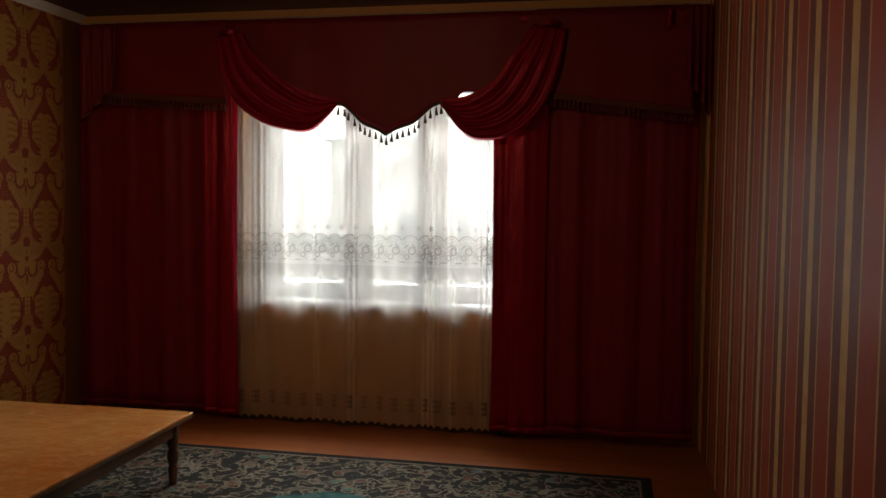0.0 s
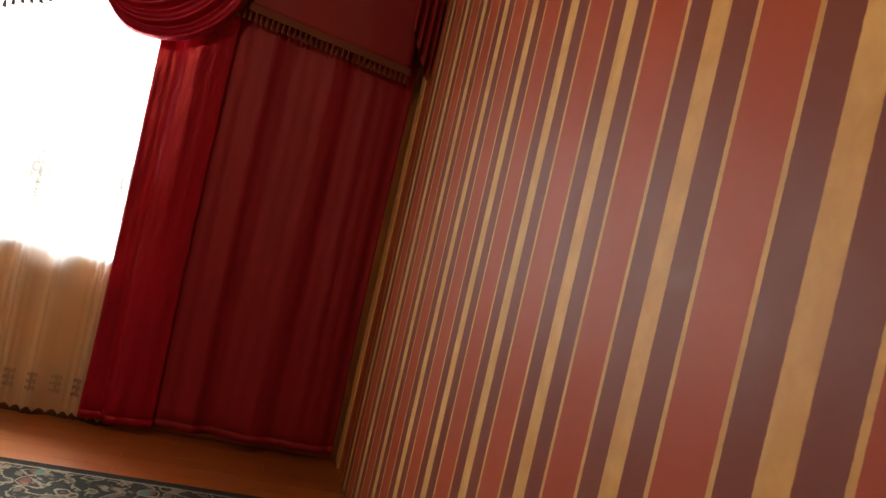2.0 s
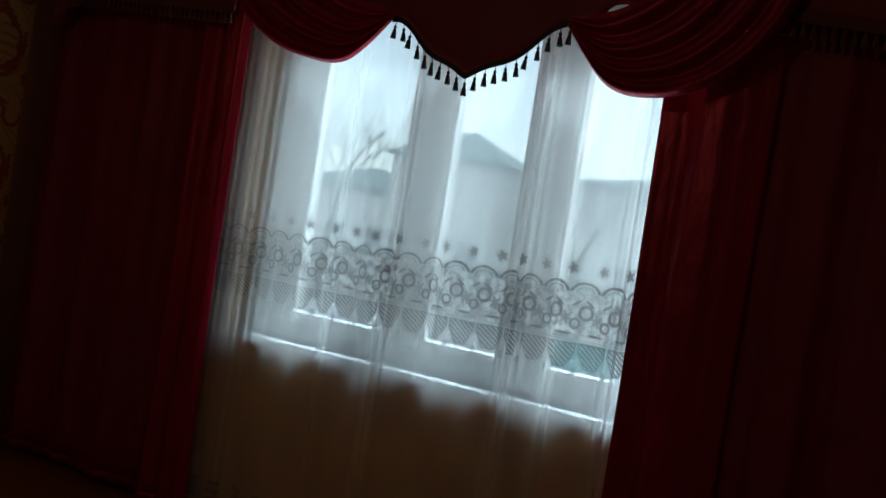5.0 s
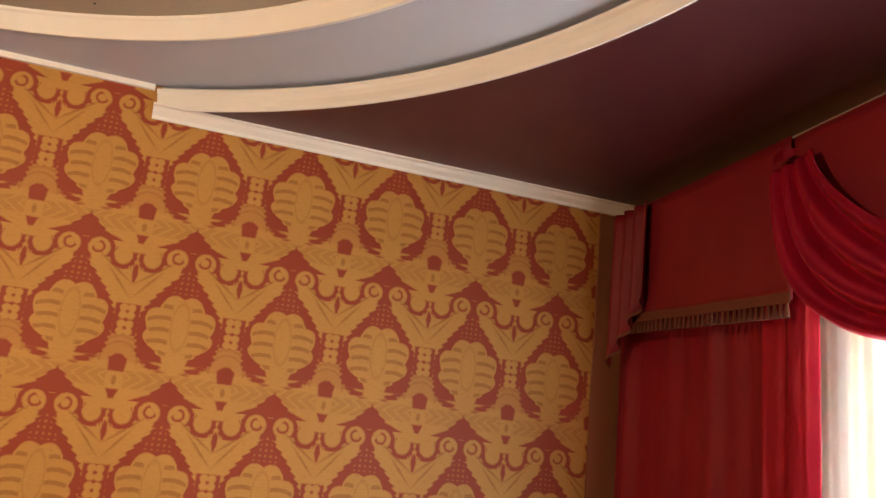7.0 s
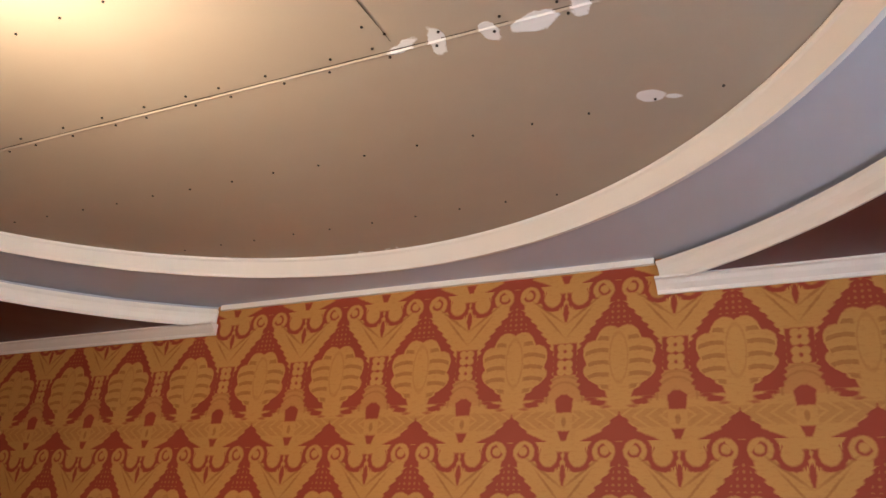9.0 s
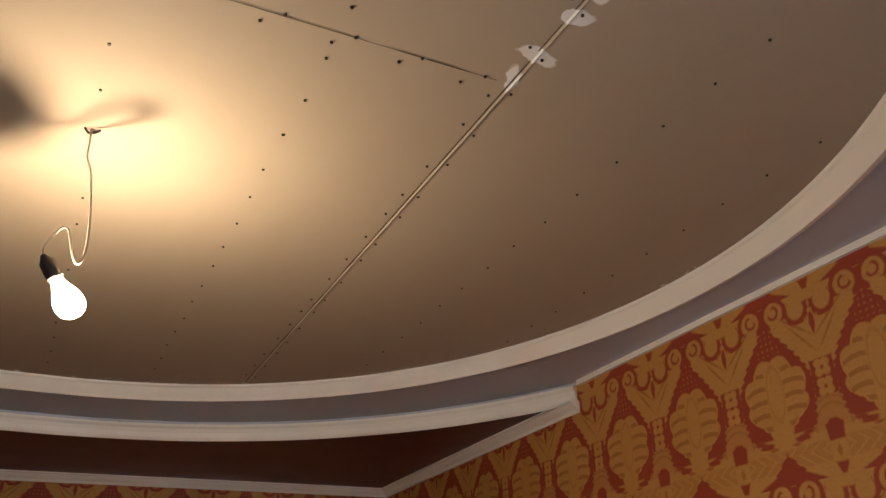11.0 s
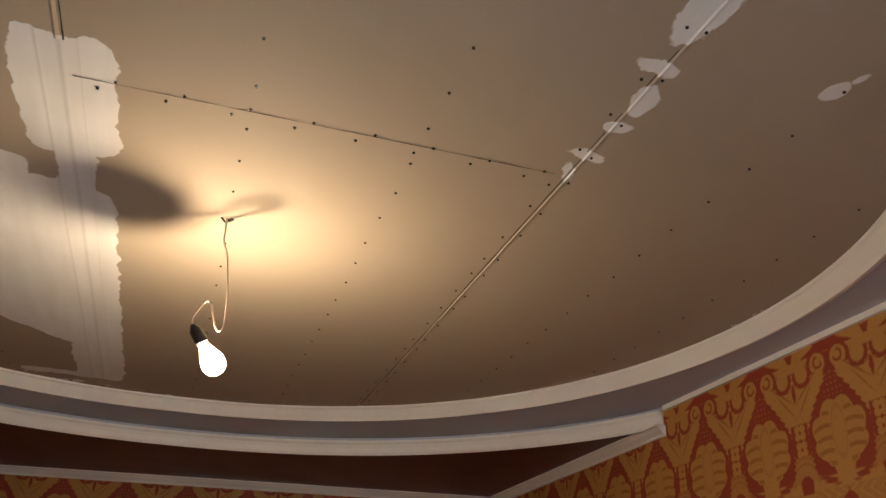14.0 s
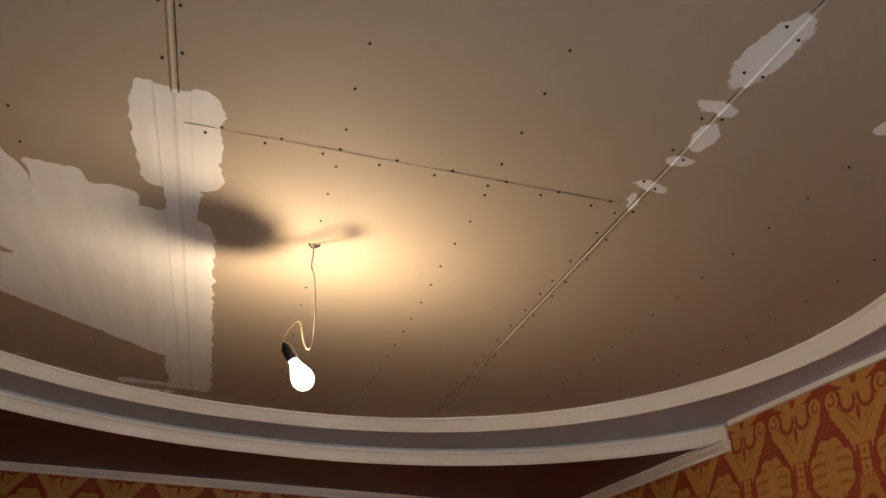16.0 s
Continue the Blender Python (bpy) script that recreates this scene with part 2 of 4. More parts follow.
def sheer_cloth(name):
    """Thin white net with an embroidered lace band at sill height and small sprigs near the hem."""
    m, tree, b = shader(name, 0.8)
    tc, (x, y, z) = place(tree)
    uvn = tree.nodes.new("ShaderNodeUVMap")
    sp = tree.nodes.new("ShaderNodeSeparateXYZ")
    tree.links.new(uvn.outputs[0], sp.inputs[0])
    u, gather = Val(tree, sp.outputs[0]), Val(tree, sp.outputs[1])
    net = noise_of(tree, tc, 500.0, 1.0)
    pitch = 0.104
    cell, half_cell = u.wrap(pitch), (u + pitch / 2).wrap(pitch)
    # five-pointed stars, then double arches, scrolls and flowers, hatched shields on the lower edge
    star = cell.hyp(z - 1.276) - 0.017 + (cell.op("ARCTAN2", z - 1.276) * 5.0).sin() * 0.005
    arch = (half_cell.hyp((z - 1.195) * 1.3) - 0.047).abs() - 0.0065
    arch = arch.low((half_cell.hyp((z - 1.195) * 1.3) - 0.030).abs() - 0.003).high(1.20 - z)
    scroll = ((half_cell - 0.012).hyp(z - 1.135) - 0.021).abs() - 0.0065
    scroll = scroll.low(((half_cell + 0.020).hyp(z - 1.098) - 0.015).abs() - 0.0055)
    flower = cell.hyp(z - 1.115) - 0.018 + (cell.op("ARCTAN2", z - 1.115) * 6.0).sin() * 0.008
    sprays = cell_ellipse(cell, z, 0.030, 1.165, 0.024, 0.006, 35).low(cell_ellipse(cell, z, -0.030, 1.165, 0.024, 0.006, -35)).low(cell_ellipse(cell, z, 0.0, 1.065, 0.032, 0.006, 0))
    shield = (cell.abs() - 0.046 + (1.005 - z).high(0.0) * 0.55).high(z - 1.034).high(0.955 - z)
    hatch = (((u * 0.8 + z) * 400.0).sin() * 0.004)
    shield_fill = shield.high(hatch - 0.0008)
    shield_rim = shield.abs() - 0.004
    drops = cell_ellipse(half_cell, z, 0.0, 0.945, 0.010, 0.016)
    cord = (z - 1.046).abs() - 0.005
    inside = (z - 1.205).high(1.045 - z).step(0.01)
    blotches = noise_of(tree, tc, 60.0, 3.0)
    lace = star.step(0.003) * 0.8
    for shape, weight in ((arch, 0.9), (scroll, 0.9), (flower, 0.8), (sprays, 0.9), (shield_fill, 0.9), (shield_rim, 0.8), (drops, 0.7), (cord, 0.6)):
        lace = lace.high(shape.step(0.0025) * weight)
    lace = lace.high(((0.47 - blotches) * 0.05).step(0.004) * inside * 0.7)
    # bunched folds lie in several layers there, so lace and net close up
    lace = lace.high(inside * ((gather - 0.55) * 2.0).high(0.0).low(0.55))
    sc = u.wrap(0.11)
    sprig = (sc.abs() - 0.02).high((z - 0.155).abs() - 0.045) + (sc * 300.0).sin() * 0.008 + (z * 190.0).sin() * 0.010
    hem = z - 0.016 - (u * 56.0).sin().abs() * 0.020
    lace = lace.high(sprig.step(0.004) * 0.95).low(0.92)
    solid = net * 0.14 + 0.27 + gather.low(1.0) * 0.30 + lace * 0.52
    # lace is coloured dark grey to stand in for its shade against the window
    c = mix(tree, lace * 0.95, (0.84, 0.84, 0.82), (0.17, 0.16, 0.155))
    c = mix(tree, hem.step(0.003), c, (0.07, 0.05, 0.045))
    solid = solid.high(hem.step(0.003) * 0.9).low(0.95)
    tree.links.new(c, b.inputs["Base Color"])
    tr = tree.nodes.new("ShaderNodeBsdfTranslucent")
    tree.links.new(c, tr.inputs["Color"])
    clear = tree.nodes.new("ShaderNodeBsdfTransparent")
    m1, m2 = tree.nodes.new("ShaderNodeMixShader"), tree.nodes.new("ShaderNodeMixShader")
    tree.links.new((0.62 - lace * 0.35).s, m1.inputs[0])
    tree.links.new(b.outputs[0], m1.inputs[1])
    tree.links.new(tr.outputs[0], m1.inputs[2])
    tree.links.new(solid.s, m2.inputs[0])
    tree.links.new(clear.outputs[0], m2.inputs[1])
    tree.links.new(m1.outputs[0], m2.inputs[2])
    tree.links.new(m2.outputs[0], tree.nodes["Material Output"].inputs["Surface"])
    return m


def carpet(name):
    """Dark machine-woven rug: black-green ground, cream, rose and teal flowers, bordered."""
    m, tree, b = shader(name, 0.95, 0.0, 0.1)
    tc, (x, y, z) = place(tree)
    v = tree.nodes.new("ShaderNodeTexVoronoi")
    v.inputs["Scale"].default_value = 8.5
    warp = tree.nodes.new("ShaderNodeTexNoise")
    warp.inputs["Scale"].default_value, warp.inputs["Detail"].default_value = 6.0, 3.0
    tree.links.new(tc.outputs["Object"], warp.inputs["Vector"])
    add = tree.nodes.new("ShaderNodeVectorMath")
    add.operation = "MULTIPLY_ADD"
    add.inputs[1].default_value = (0.16, 0.16, 0.16)
    tree.links.new(warp.outputs["Color"], add.inputs[0])
    tree.links.new(tc.outputs["Object"], add.inputs[2])
    tree.links.new(add.outputs[0], v.inputs["Vector"])
    dist, hue = Val(tree, v.outputs["Distance"]), noise_of(tree, tc, 5.0, 1.0)
    n = noise_of(tree, tc, 10.0, 4.0)
    pile = noise_of(tree, tc, 300.0, 2.0)
    c = mix(tree, n, (0.014, 0.016, 0.015), (0.030, 0.027, 0.023))
    c = mix(tree, ((n - 0.52).abs() - 0.022).step(0.012), c, (0.20, 0.165, 0.12))
    c = mix(tree, (dist - 0.22).step(0.05), c, (0.15, 0.050, 0.040))
    c = mix(tree, ((dist - 0.31 + (n - 0.5) * 0.5).abs() - 0.045).step(0.03), c, (0.19, 0.155, 0.11))
    c = mix(tree, ((noise_of(tree, tc, 20.0, 3.0) - 0.60) * -1.0).step(0.03) * 0.6, c, (0.17, 0.135, 0.10))
    c = mix(tree, ((hue - 0.60) * -1.0).step(0.03) * (dist - 0.24).step(0.04), c, (0.05, 0.15, 0.13))
    teal = cell_ellipse(x + (n - 0.5) * 0.20, y + (hue - 0.5) * 0.20, 0.52, 0.0, 0.62, 0.93)
    c = mix(tree, teal.step(0.02) * (0.85 - (n - 0.5).abs() * 1.5), c, (0.020, 0.135, 0.130))
    # narrow dark guard and cream lines along the edges
    edge = (2.0 - x.abs()).low(1.5 - y.abs())
    c = mix(tree, (edge - 0.05).step(0.006), c, (0.018, 0.018, 0.018))
    c = mix(tree, ((edge - 0.060).abs() - 0.005).step(0.003), c, (0.25, 0.20, 0.15))
    c = mix(tree, pile * 0.35, c, (0.02, 0.02, 0.02))
    tree.links.new(c, b.inputs["Base Color"])
    bump(tree, b, pile, 0.6, 0.004)
    return m


def wood(name, a, z, rough=0.35, along=1, scale=9.0):
    m, tree, b = shader(name, rough)
    tc, _ = place(tree)
    st = [1.0, 1.0, 1.0]
    st[along] = 0.08
    n1, n2 = noise_of(tree, tc, scale, 5.0, tuple(st)), noise_of(tree, tc, 90.0, 3.0, tuple(st))
    inf = tree.nodes.new("ShaderNodeObjectInfo")
    rnd = Val(tree, inf.outputs["Random"])
    c = mix(tree, n1 * 0.75 + n2 * 0.25 + (rnd - 0.5) * 0.25, a, z)
    tree.links.new(c, b.inputs["Base Color"])
    tree.links.new((n2 * 0.2 + (rough - 0.1)).s, b.inputs["Roughness"])
    bump(tree, b, n2, 0.15, 0.001)
    return m


def oilcloth(name):
    """Ochre marbled oilcloth with pale veins and creases."""
    m, tree, b = shader(name, 0.28)
    tc, _ = place(tree)
    n1, n2, n3 = noise_of(tree, tc, 2.2, 6.0), noise_of(tree, tc, 4.5, 6.0, (1, 1.8, 1), 0.65), noise_of(tree, tc, 5.0, 2.0, (1.6, 0.8, 1))
    c = mix(tree, (n1 - 0.3) * 2.2, (0.44, 0.125, 0.022), (0.60, 0.255, 0.070))
    c = mix(tree, ((n2 - 0.5).abs() - 0.010).step(0.030) * 0.45, c, (0.78, 0.55, 0.29))
    tree.links.new(c, b.inputs["Base Color"])
    bump(tree, b, n2 * 0.6 + n3 * 1.6, 0.6, 0.02)
    return m


def gypsum(name):
    """Unpainted plasterboard paper, beige-grey, with ragged smears of white putty over joints."""
    m, tree, b = shader(name, 0.75, 0.0, 0.25)
    tc, (x, y, z) = place(tree)
    n1, n2, n3 = noise_of(tree, tc, 1.4, 4.0), noise_of(tree, tc, 9.0, 5.0, (1, 0.3, 1)), noise_of(tree, tc, 320.0, 2.0)
    c = mix(tree, n1 * 0.5 + n2 * 0.3 + n3 * 0.2, (0.355, 0.295, 0.225), (0.43, 0.365, 0.285))
    wx, wy = noise_of(tree, tc, 12.0, 4.0), noise_of(tree, tc, 11.0, 4.0, (1.2, 0.8, 1))
    px, py = x + (wx - 0.5) * 0.055, y + (wy - 0.5) * 0.07
    chip, chip2 = noise_of(tree, tc, 46.0, 4.0, (1, 0.6, 1)), noise_of(tree, tc, 41.0, 4.0, (0.7, 1.2, 1))

    def slab(x0, x1, y0, y1, r=0.03):
        return ((px - (x0 + x1) / 2).abs() - ((x1 - x0) / 2 - r)).high(0.0).hyp(((py - (y0 + y1) / 2).abs() - ((y1 - y0) / 2 - r)).high(0.0)) - r
    coat = slab(2.325, 2.548, -2.80, -2.315, 0.05)
    coat = coat.low(slab(2.385, 2.485, -3.02, -2.75)).low(slab(2.345, 2.55, -4.87, -2.98, 0.06)).low(slab(2.50, 2.79, -4.86, -4.79))
    # the broad coat beside the joint: two ragged tongues above, a slanting lower edge
    broad = slab(2.46, 3.45, -4.5, -2.955, 0.03).high((-4.39 + (px - 2.53) * 0.92 - py) * 0.74)
    broad = broad.low(slab(2.56, 2.73, -3.10, -2.855)).low(slab(2.70, 2.855, -3.10, -2.780)).low(cell_ellipse(px, py, 3.06, -2.86, 0.19, 0.30, -20))
    broad = broad.high(cell_ellipse(px, py, 3.10, -3.43, 0.09, 0.035, 10) * -1.0)
    coat = coat.low(broad)
    for cx, cy, rx, ry, turn in ((1.238, -1.79, 0.048, 0.125, 4), (1.24, -1.985, 0.052, 0.026, 8), (1.208, -2.10, 0.032, 0.058, -8), (1.215, -2.21, 0.034, 0.026, 0),
                                 (1.222, -2.34, 0.052, 0.020, 10), (1.235, -2.43, 0.014, 0.045, -15), ):
        coat = coat.low(cell_ellipse(x + (wx - 0.5) * 0.022 + (chip - 0.5) * 0.030, y + (wy - 0.5) * 0.028 + (chip2 - 0.5) * 0.034, cx, cy, rx, ry, turn))
    for cx, cy, rx, ry in ((0.845, -1.925, 0.026, 0.036), (0.826, -1.872, 0.010, 0.020)):
        coat = coat.low(cell_ellipse(x + (chip - 0.5) * 0.012, y + (chip2 - 0.5) * 0.014, cx, cy, rx, ry, 15))
    # thin smears where the moulding was glued on
    rim = ((x - CX) / IA).hyp((y - CY) / IB[1])
    smear = (wx * wy * 1.0 - 0.335) * -1.0 + (0.972 - rim).high(0.0) * 6.0
    coat = coat.low(smear * 0.3)
    mask = coat.step(0.0025)
    drag = noise_of(tree, tc, 16.0, 5.0, (1, 0.12, 1))
    white = mix(tree, noise_of(tree, tc, 5.0, 5.0) * 0.5 + drag * 0.5, (0.66, 0.67, 0.67), (0.90, 0.90, 0.90))
    # dragged ridges of the taped joint
    ridge = ((x - 2.438).abs() - 0.004).step(0.006).high(((x - 2.485).abs() - 0.002).step(0.005)).high(((x - 2.40).abs() - 0.001).step(0.004) * 0.5)
    white = mix(tree, ridge * 0.35, white, (0.42, 0.41, 0.39))
    c = mix(tree, mask * (drag * 0.25 + 0.82).low(1.0), c, white)
    tree.links.new(c, b.inputs["Base Color"])
    tree.links.new((0.72 + mask * 0.15).s, b.inputs["Roughness"])
    bump(tree, b, n3 * 0.12 + mask * 0.8 + mask * drag * 0.5 + mask * ridge * 0.8, 0.5, 0.002)
    return m


def glow(name, colour, power):
    m = bpy.data.materials.new(name)
    m.use_nodes = True
    t = m.node_tree
    t.nodes.clear()
    e, o = t.nodes.new("ShaderNodeEmission"), t.nodes.new("ShaderNodeOutputMaterial")
    e.inputs["Color"].default_value, e.inputs["Strength"].default_value = (*colour, 1), power
    t.links.new(e.outputs[0], o.inputs["Surface"])
    return m


def glass(name):
    m, tree, b = shader(name, 0.02)
    b.inputs["Transmission Weight"].default_value, b.inputs["IOR"].default_value = 1.0, 1.05
    b.inputs["Base Color"].default_value = (0.97, 0.99, 0.98, 1)
    return m


M_DAMASK_LEFT = damask("damask_wallpaper_side", 1, -1.5)
M_DAMASK_BACK = damask("damask_wallpaper_back", 0, 0.10)
M_STRIPE = striped("striped_wallpaper", 1, -2.672)
M_MAROON = plain("maroon_ceiling_paint", (0.085, 0.021, 0.026), 0.40, 0.10, 3.0, 200.0, 0.05)
M_LILAC = plain("lilac_ceiling_paint", (0.46, 0.49, 0.57), 0.55, 0.04, 3.0, 200.0, 0.08)
M_WHITE = plain("white_moulding_paint", (0.82, 0.80, 0.76), 0.45, 0.05, 5.0, 150.0, 0.08)
M_GYPSUM = gypsum("plasterboard_paper")
M_SEAM = plain("dark_board_joint", (0.06, 0.045, 0.03), 0.9, 0.2)
M_SCREW = plain("black_screw_metal", (0.025, 0.022, 0.02), 0.5, 0.2, 40.0, 200.0, 0.1, 0.6)
M_PLASTER = plain("plain_plaster", (0.66, 0.36, 0.15), 0.8, 0.08, 4.0)
M_BROWN = plain("brown_trim_paint", (0.24, 0.085, 0.04), 0.5, 0.12)
M_VELVET = cloth("crimson_drape_cloth", (0.23, 0.005, 0.018), 0.6, 0.1, crinkle=0.25)
M_SATIN = cloth("crimson_satin", (0.36, 0.006, 0.030), 0.36, 0.1, crinkle=0.5, metal=0.35)
M_PELMET = cloth("dark_red_pelmet_cloth", (0.20, 0.007, 0.014), 0.55, 0.1)
M_FRINGE = plain("bronze_fringe", (0.130, 0.032, 0.014), 0.8, 0.3, 60.0, 300.0, 0.6)
M_TASSEL = plain("dark_tassel_thread", (0.05, 0.032, 0.022), 0.8, 0.3, 80.0, 300.0, 0.6)
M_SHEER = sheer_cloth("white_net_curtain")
# rail is whitish; the grey stands in for the dark under the ceiling
M_RAIL = plain("greyed_plastic", (0.34, 0.29, 0.25), 0.5, 0.1)
M_PVC = plain("white_pvc", (0.80, 0.80, 0.79), 0.35, 0.03)
M_GLASS = glass("window_glass")
M_FLOOR = wood("orange_floor_boards", (0.20, 0.048, 0.012), (0.33, 0.098, 0.024), 0.32, 0)
M_RUG = carpet("dark_flowered_rug")
M_OILCLOTH = oilcloth("marbled_oilcloth")
M_DARKWOOD = wood("brown_table_wood", (0.085, 0.035, 0.014), (0.17, 0.075, 0.03), 0.35, 2)
M_BULB = glow("lit_bulb_glass", (1.0, 0.70, 0.42), BULB_POWER)
M_SOCKET = plain("black_socket_plastic", (0.02, 0.018, 0.017), 0.4, 0.1)
M_WIRE = plain("white_wire_sheath", (0.62, 0.52, 0.40), 0.5, 0.1)


# ---- mesh helpers ----
def part(name, bm, material, parent=None, label="", smooth=False):
    """Link a bmesh as one mesh object, under a parent where given."""
    me = bpy.data.meshes.new(name)
    bmesh.ops.recalc_face_normals(bm, faces=bm.faces)
    bm.to_mesh(me)
    bm.free()
    me.materials.append(material)
    if smooth:
        for p in me.polygons:
            p.use_smooth = True
    ob = new(name, me)
    if parent is not None:
        ob.parent = parent
        ob.matrix_parent_inverse = parent.matrix_basis.inverted()
    if label:
        tagged(ob, label)
    return ob


def box(bm, x0, x1, y0, y1, z0, z1, bevel=0.0):
    r = bmesh.ops.create_cube(bm, size=1.0, matrix=Matrix.LocRotScale(((x0 + x1) / 2, (y0 + y1) / 2, (z0 + z1) / 2), None, (x1 - x0, y1 - y0, z1 - z0)))
    if bevel:
        es = list({e for v in r["verts"] for e in v.link_edges})
        bmesh.ops.bevel(bm, geom=es, offset=bevel, segments=2, profile=0.5, affect="EDGES")
    return bm


def boxed(*a, **k):
    return box(bmesh.new(), *a, **k)


def grid(nu, nv, f, closed_u=False, uv=None):
    """A sheet of nu x nv points given by f(i / nu, j / nv)."""
    bm = bmesh.new()
    cols = nu if closed_u else nu + 1
    vs = [[bm.verts.new(f(i / nu, j / nv)) for j in range(nv + 1)] for i in range(cols)]
    lay = bm.loops.layers.uv.new("UVMap") if uv else None
    for i in range(nu):
        for j in range(nv):
            k = (i + 1) % cols
            face = bm.faces.new((vs[i][j], vs[k][j], vs[k][j + 1], vs[i][j + 1]))
            if uv:
                for loop, (a, c) in zip(face.loops, ((i, j), (i + 1, j), (i + 1, j + 1), (i, j + 1))):
                    loop[lay].uv = uv(a / nu, c / nv)
    return bm


def lathe(profile, n=20):
    """A turned body from (radius, z) pairs."""
    return grid(n, len(profile) - 1, lambda u, v: (profile[round(v * (len(profile) - 1))][0] * math.cos(2 * math.pi * u),
                                                  profile[round(v * (len(profile) - 1))][0] * math.sin(2 * math.pi * u),
                                                  profile[round(v * (len(profile) - 1))][1]), closed_u=True)


def sweep(points, profile, frame_of, closed=False):
    """A closed profile carried along points; frame_of(i) gives its two axes."""
    bm = bmesh.new()
    rings = []
    for i, p in enumerate(points):
        a, c = frame_of(i)
        rings.append([bm.verts.new(Vector(p) + a * u + c * v) for u, v in profile])
    n, k = len(points), len(profile)
    for i in range(n if closed else n - 1):
        r, s = rings[i], rings[(i + 1) % n]
        for j in range(k):
            bm.faces.new((r[j], r[(j + 1) % k], s[(j + 1) % k], s[j]))
    if not closed:
        bm.faces.new(rings[0])
        bm.faces.new(list(reversed(rings[-1])))
    return bm


def thick(ob, amount, offset=0.0):
    s = ob.modifiers.new("thickness", "SOLIDIFY")
    s.thickness, s.offset = amount, offset
    return ob


def thing(name, loc, label, category, group="", kind=""):
    e = new(name)
    e.matrix_basis = pose(*loc)
    return tagged(e, label, category, group, kind)


def structure(ob, label, category):
    return tagged(ob, label, category, kind="structure")


# ---- shell of the room ----
H_WALL = 3.0
structure(part("wall_left", boxed(-T, 0, BACK - T, 0.0, -0.05, H_WALL), M_DAMASK_LEFT), "wall papered with gold damask on brick red", "wall")
structure(part("wall_right", boxed(W, W + T, BACK - T, 0.0, -0.05, H_WALL), M_STRIPE), "wall papered with red and gold vertical stripes", "wall")


def back_y(x):
    return SKEW_A + SKEW_B * x


bm = bmesh.new()
low_ring = [bm.verts.new((x, y, -0.05)) for x, y in ((0, back_y(0)), (W, back_y(W)), (W, BACK - T), (0, BACK - T))]
top_ring = [bm.verts.new((v.co.x, v.co.y, H_WALL)) for v in low_ring]
for k in range(4):
    bm.faces.new((low_ring[k], low_ring[(k + 1) % 4], top_ring[(k + 1) % 4], top_ring[k]))
bm.faces.new(low_ring)
bm.faces.new(top_ring)
structure(part("wall_back", bm, M_DAMASK_BACK), "wall papered with gold damask on brick red", "wall")
WX0, WX1, WZ0, WZ1 = 1.18, 2.98, 0.80, 2.25
JAMB = 0.20  # broad casing on the side of the first sash
D = 0.32
bm = boxed(-T, WX0, 0.0, D, -0.05, H_WALL)
box(bm, WX1, W + T, 0.0, D, -0.05, H_WALL)
box(bm, WX0, WX1, 0.0, D, -0.05, WZ0)
box(bm, WX0, WX1, 0.0, D, WZ1, H_WALL)
structure(part("wall_window", bm, M_PLASTER), "tan plastered wall around the window, behind the curtains", "wall")


def deep(b, t):
    return b[0] if math.sin(t) > 0 else b[1] + 0.11 * max(0.0, math.cos(t))


def ell(a, b, t, grow=0.0):
    return CX + (a + grow) * math.cos(t), CY + (deep(b, t) + grow) * math.sin(t)


# lower maroon ceiling: the corners outside the oval
def maroon(front):
    def f(u, v):
        x = u * W
        t = math.acos((x - CX) / OA) * (1 if front else -1)
        y, edge = CY + deep(OB, t) * math.sin(t), 0.0 if front else back_y(x)
        return (x, y + (edge - y) * v, Z_LOW)
    return f


for side in (True, False):
    ob = part("ceiling_low", grid(120, 4, maroon(side)), M_MAROON)
    structure(thick(ob, 0.02, 1.0), "dropped ceiling corner painted dark maroon", "ceiling")


def ring_point(u, v):
    t = 2 * math.pi * u
    x0, y0 = ell(IA, IB, t)
    x1, y1 = ell(OA, OB, t, 0.06)
    x1 = min(max(x1, -0.02), W + 0.02)
    return (x0 + (x1 - x0) * v, y0 + (y1 - y0) * v, Z_MID)


structure(part("ceiling_ring", grid(160, 3, ring_point, closed_u=True), M_LILAC), "lilac-grey painted oval ceiling ring", "ceiling")
structure(part("ceiling_board", grid(120, 10, lambda u, v: (CX + (ell(IA, IB, 2 * math.pi * u, 0.05)[0] - CX) * (0.001 + v), CY + (ell(IA, IB, 2 * math.pi * u, 0.05)[1] - CY) * (0.001 + v), Z_TOP), closed_u=True), M_GYPSUM),
          "unpainted beige plasterboard ceiling inside the oval", "ceiling")
structure(part("ceiling_slab", boxed(-T, W + T, BACK - T, D, H_WALL - 0.05, H_WALL + 0.1), M_PLASTER), "plain slab closing the room above", "ceiling")


def oval_frame(a, b, ts):
    def f(i):
        n = Vector((math.cos(ts[i]) / a, math.sin(ts[i]) / deep(b, ts[i]), 0)).normalized()
        return n, Vector((0, 0, 1))
    return f


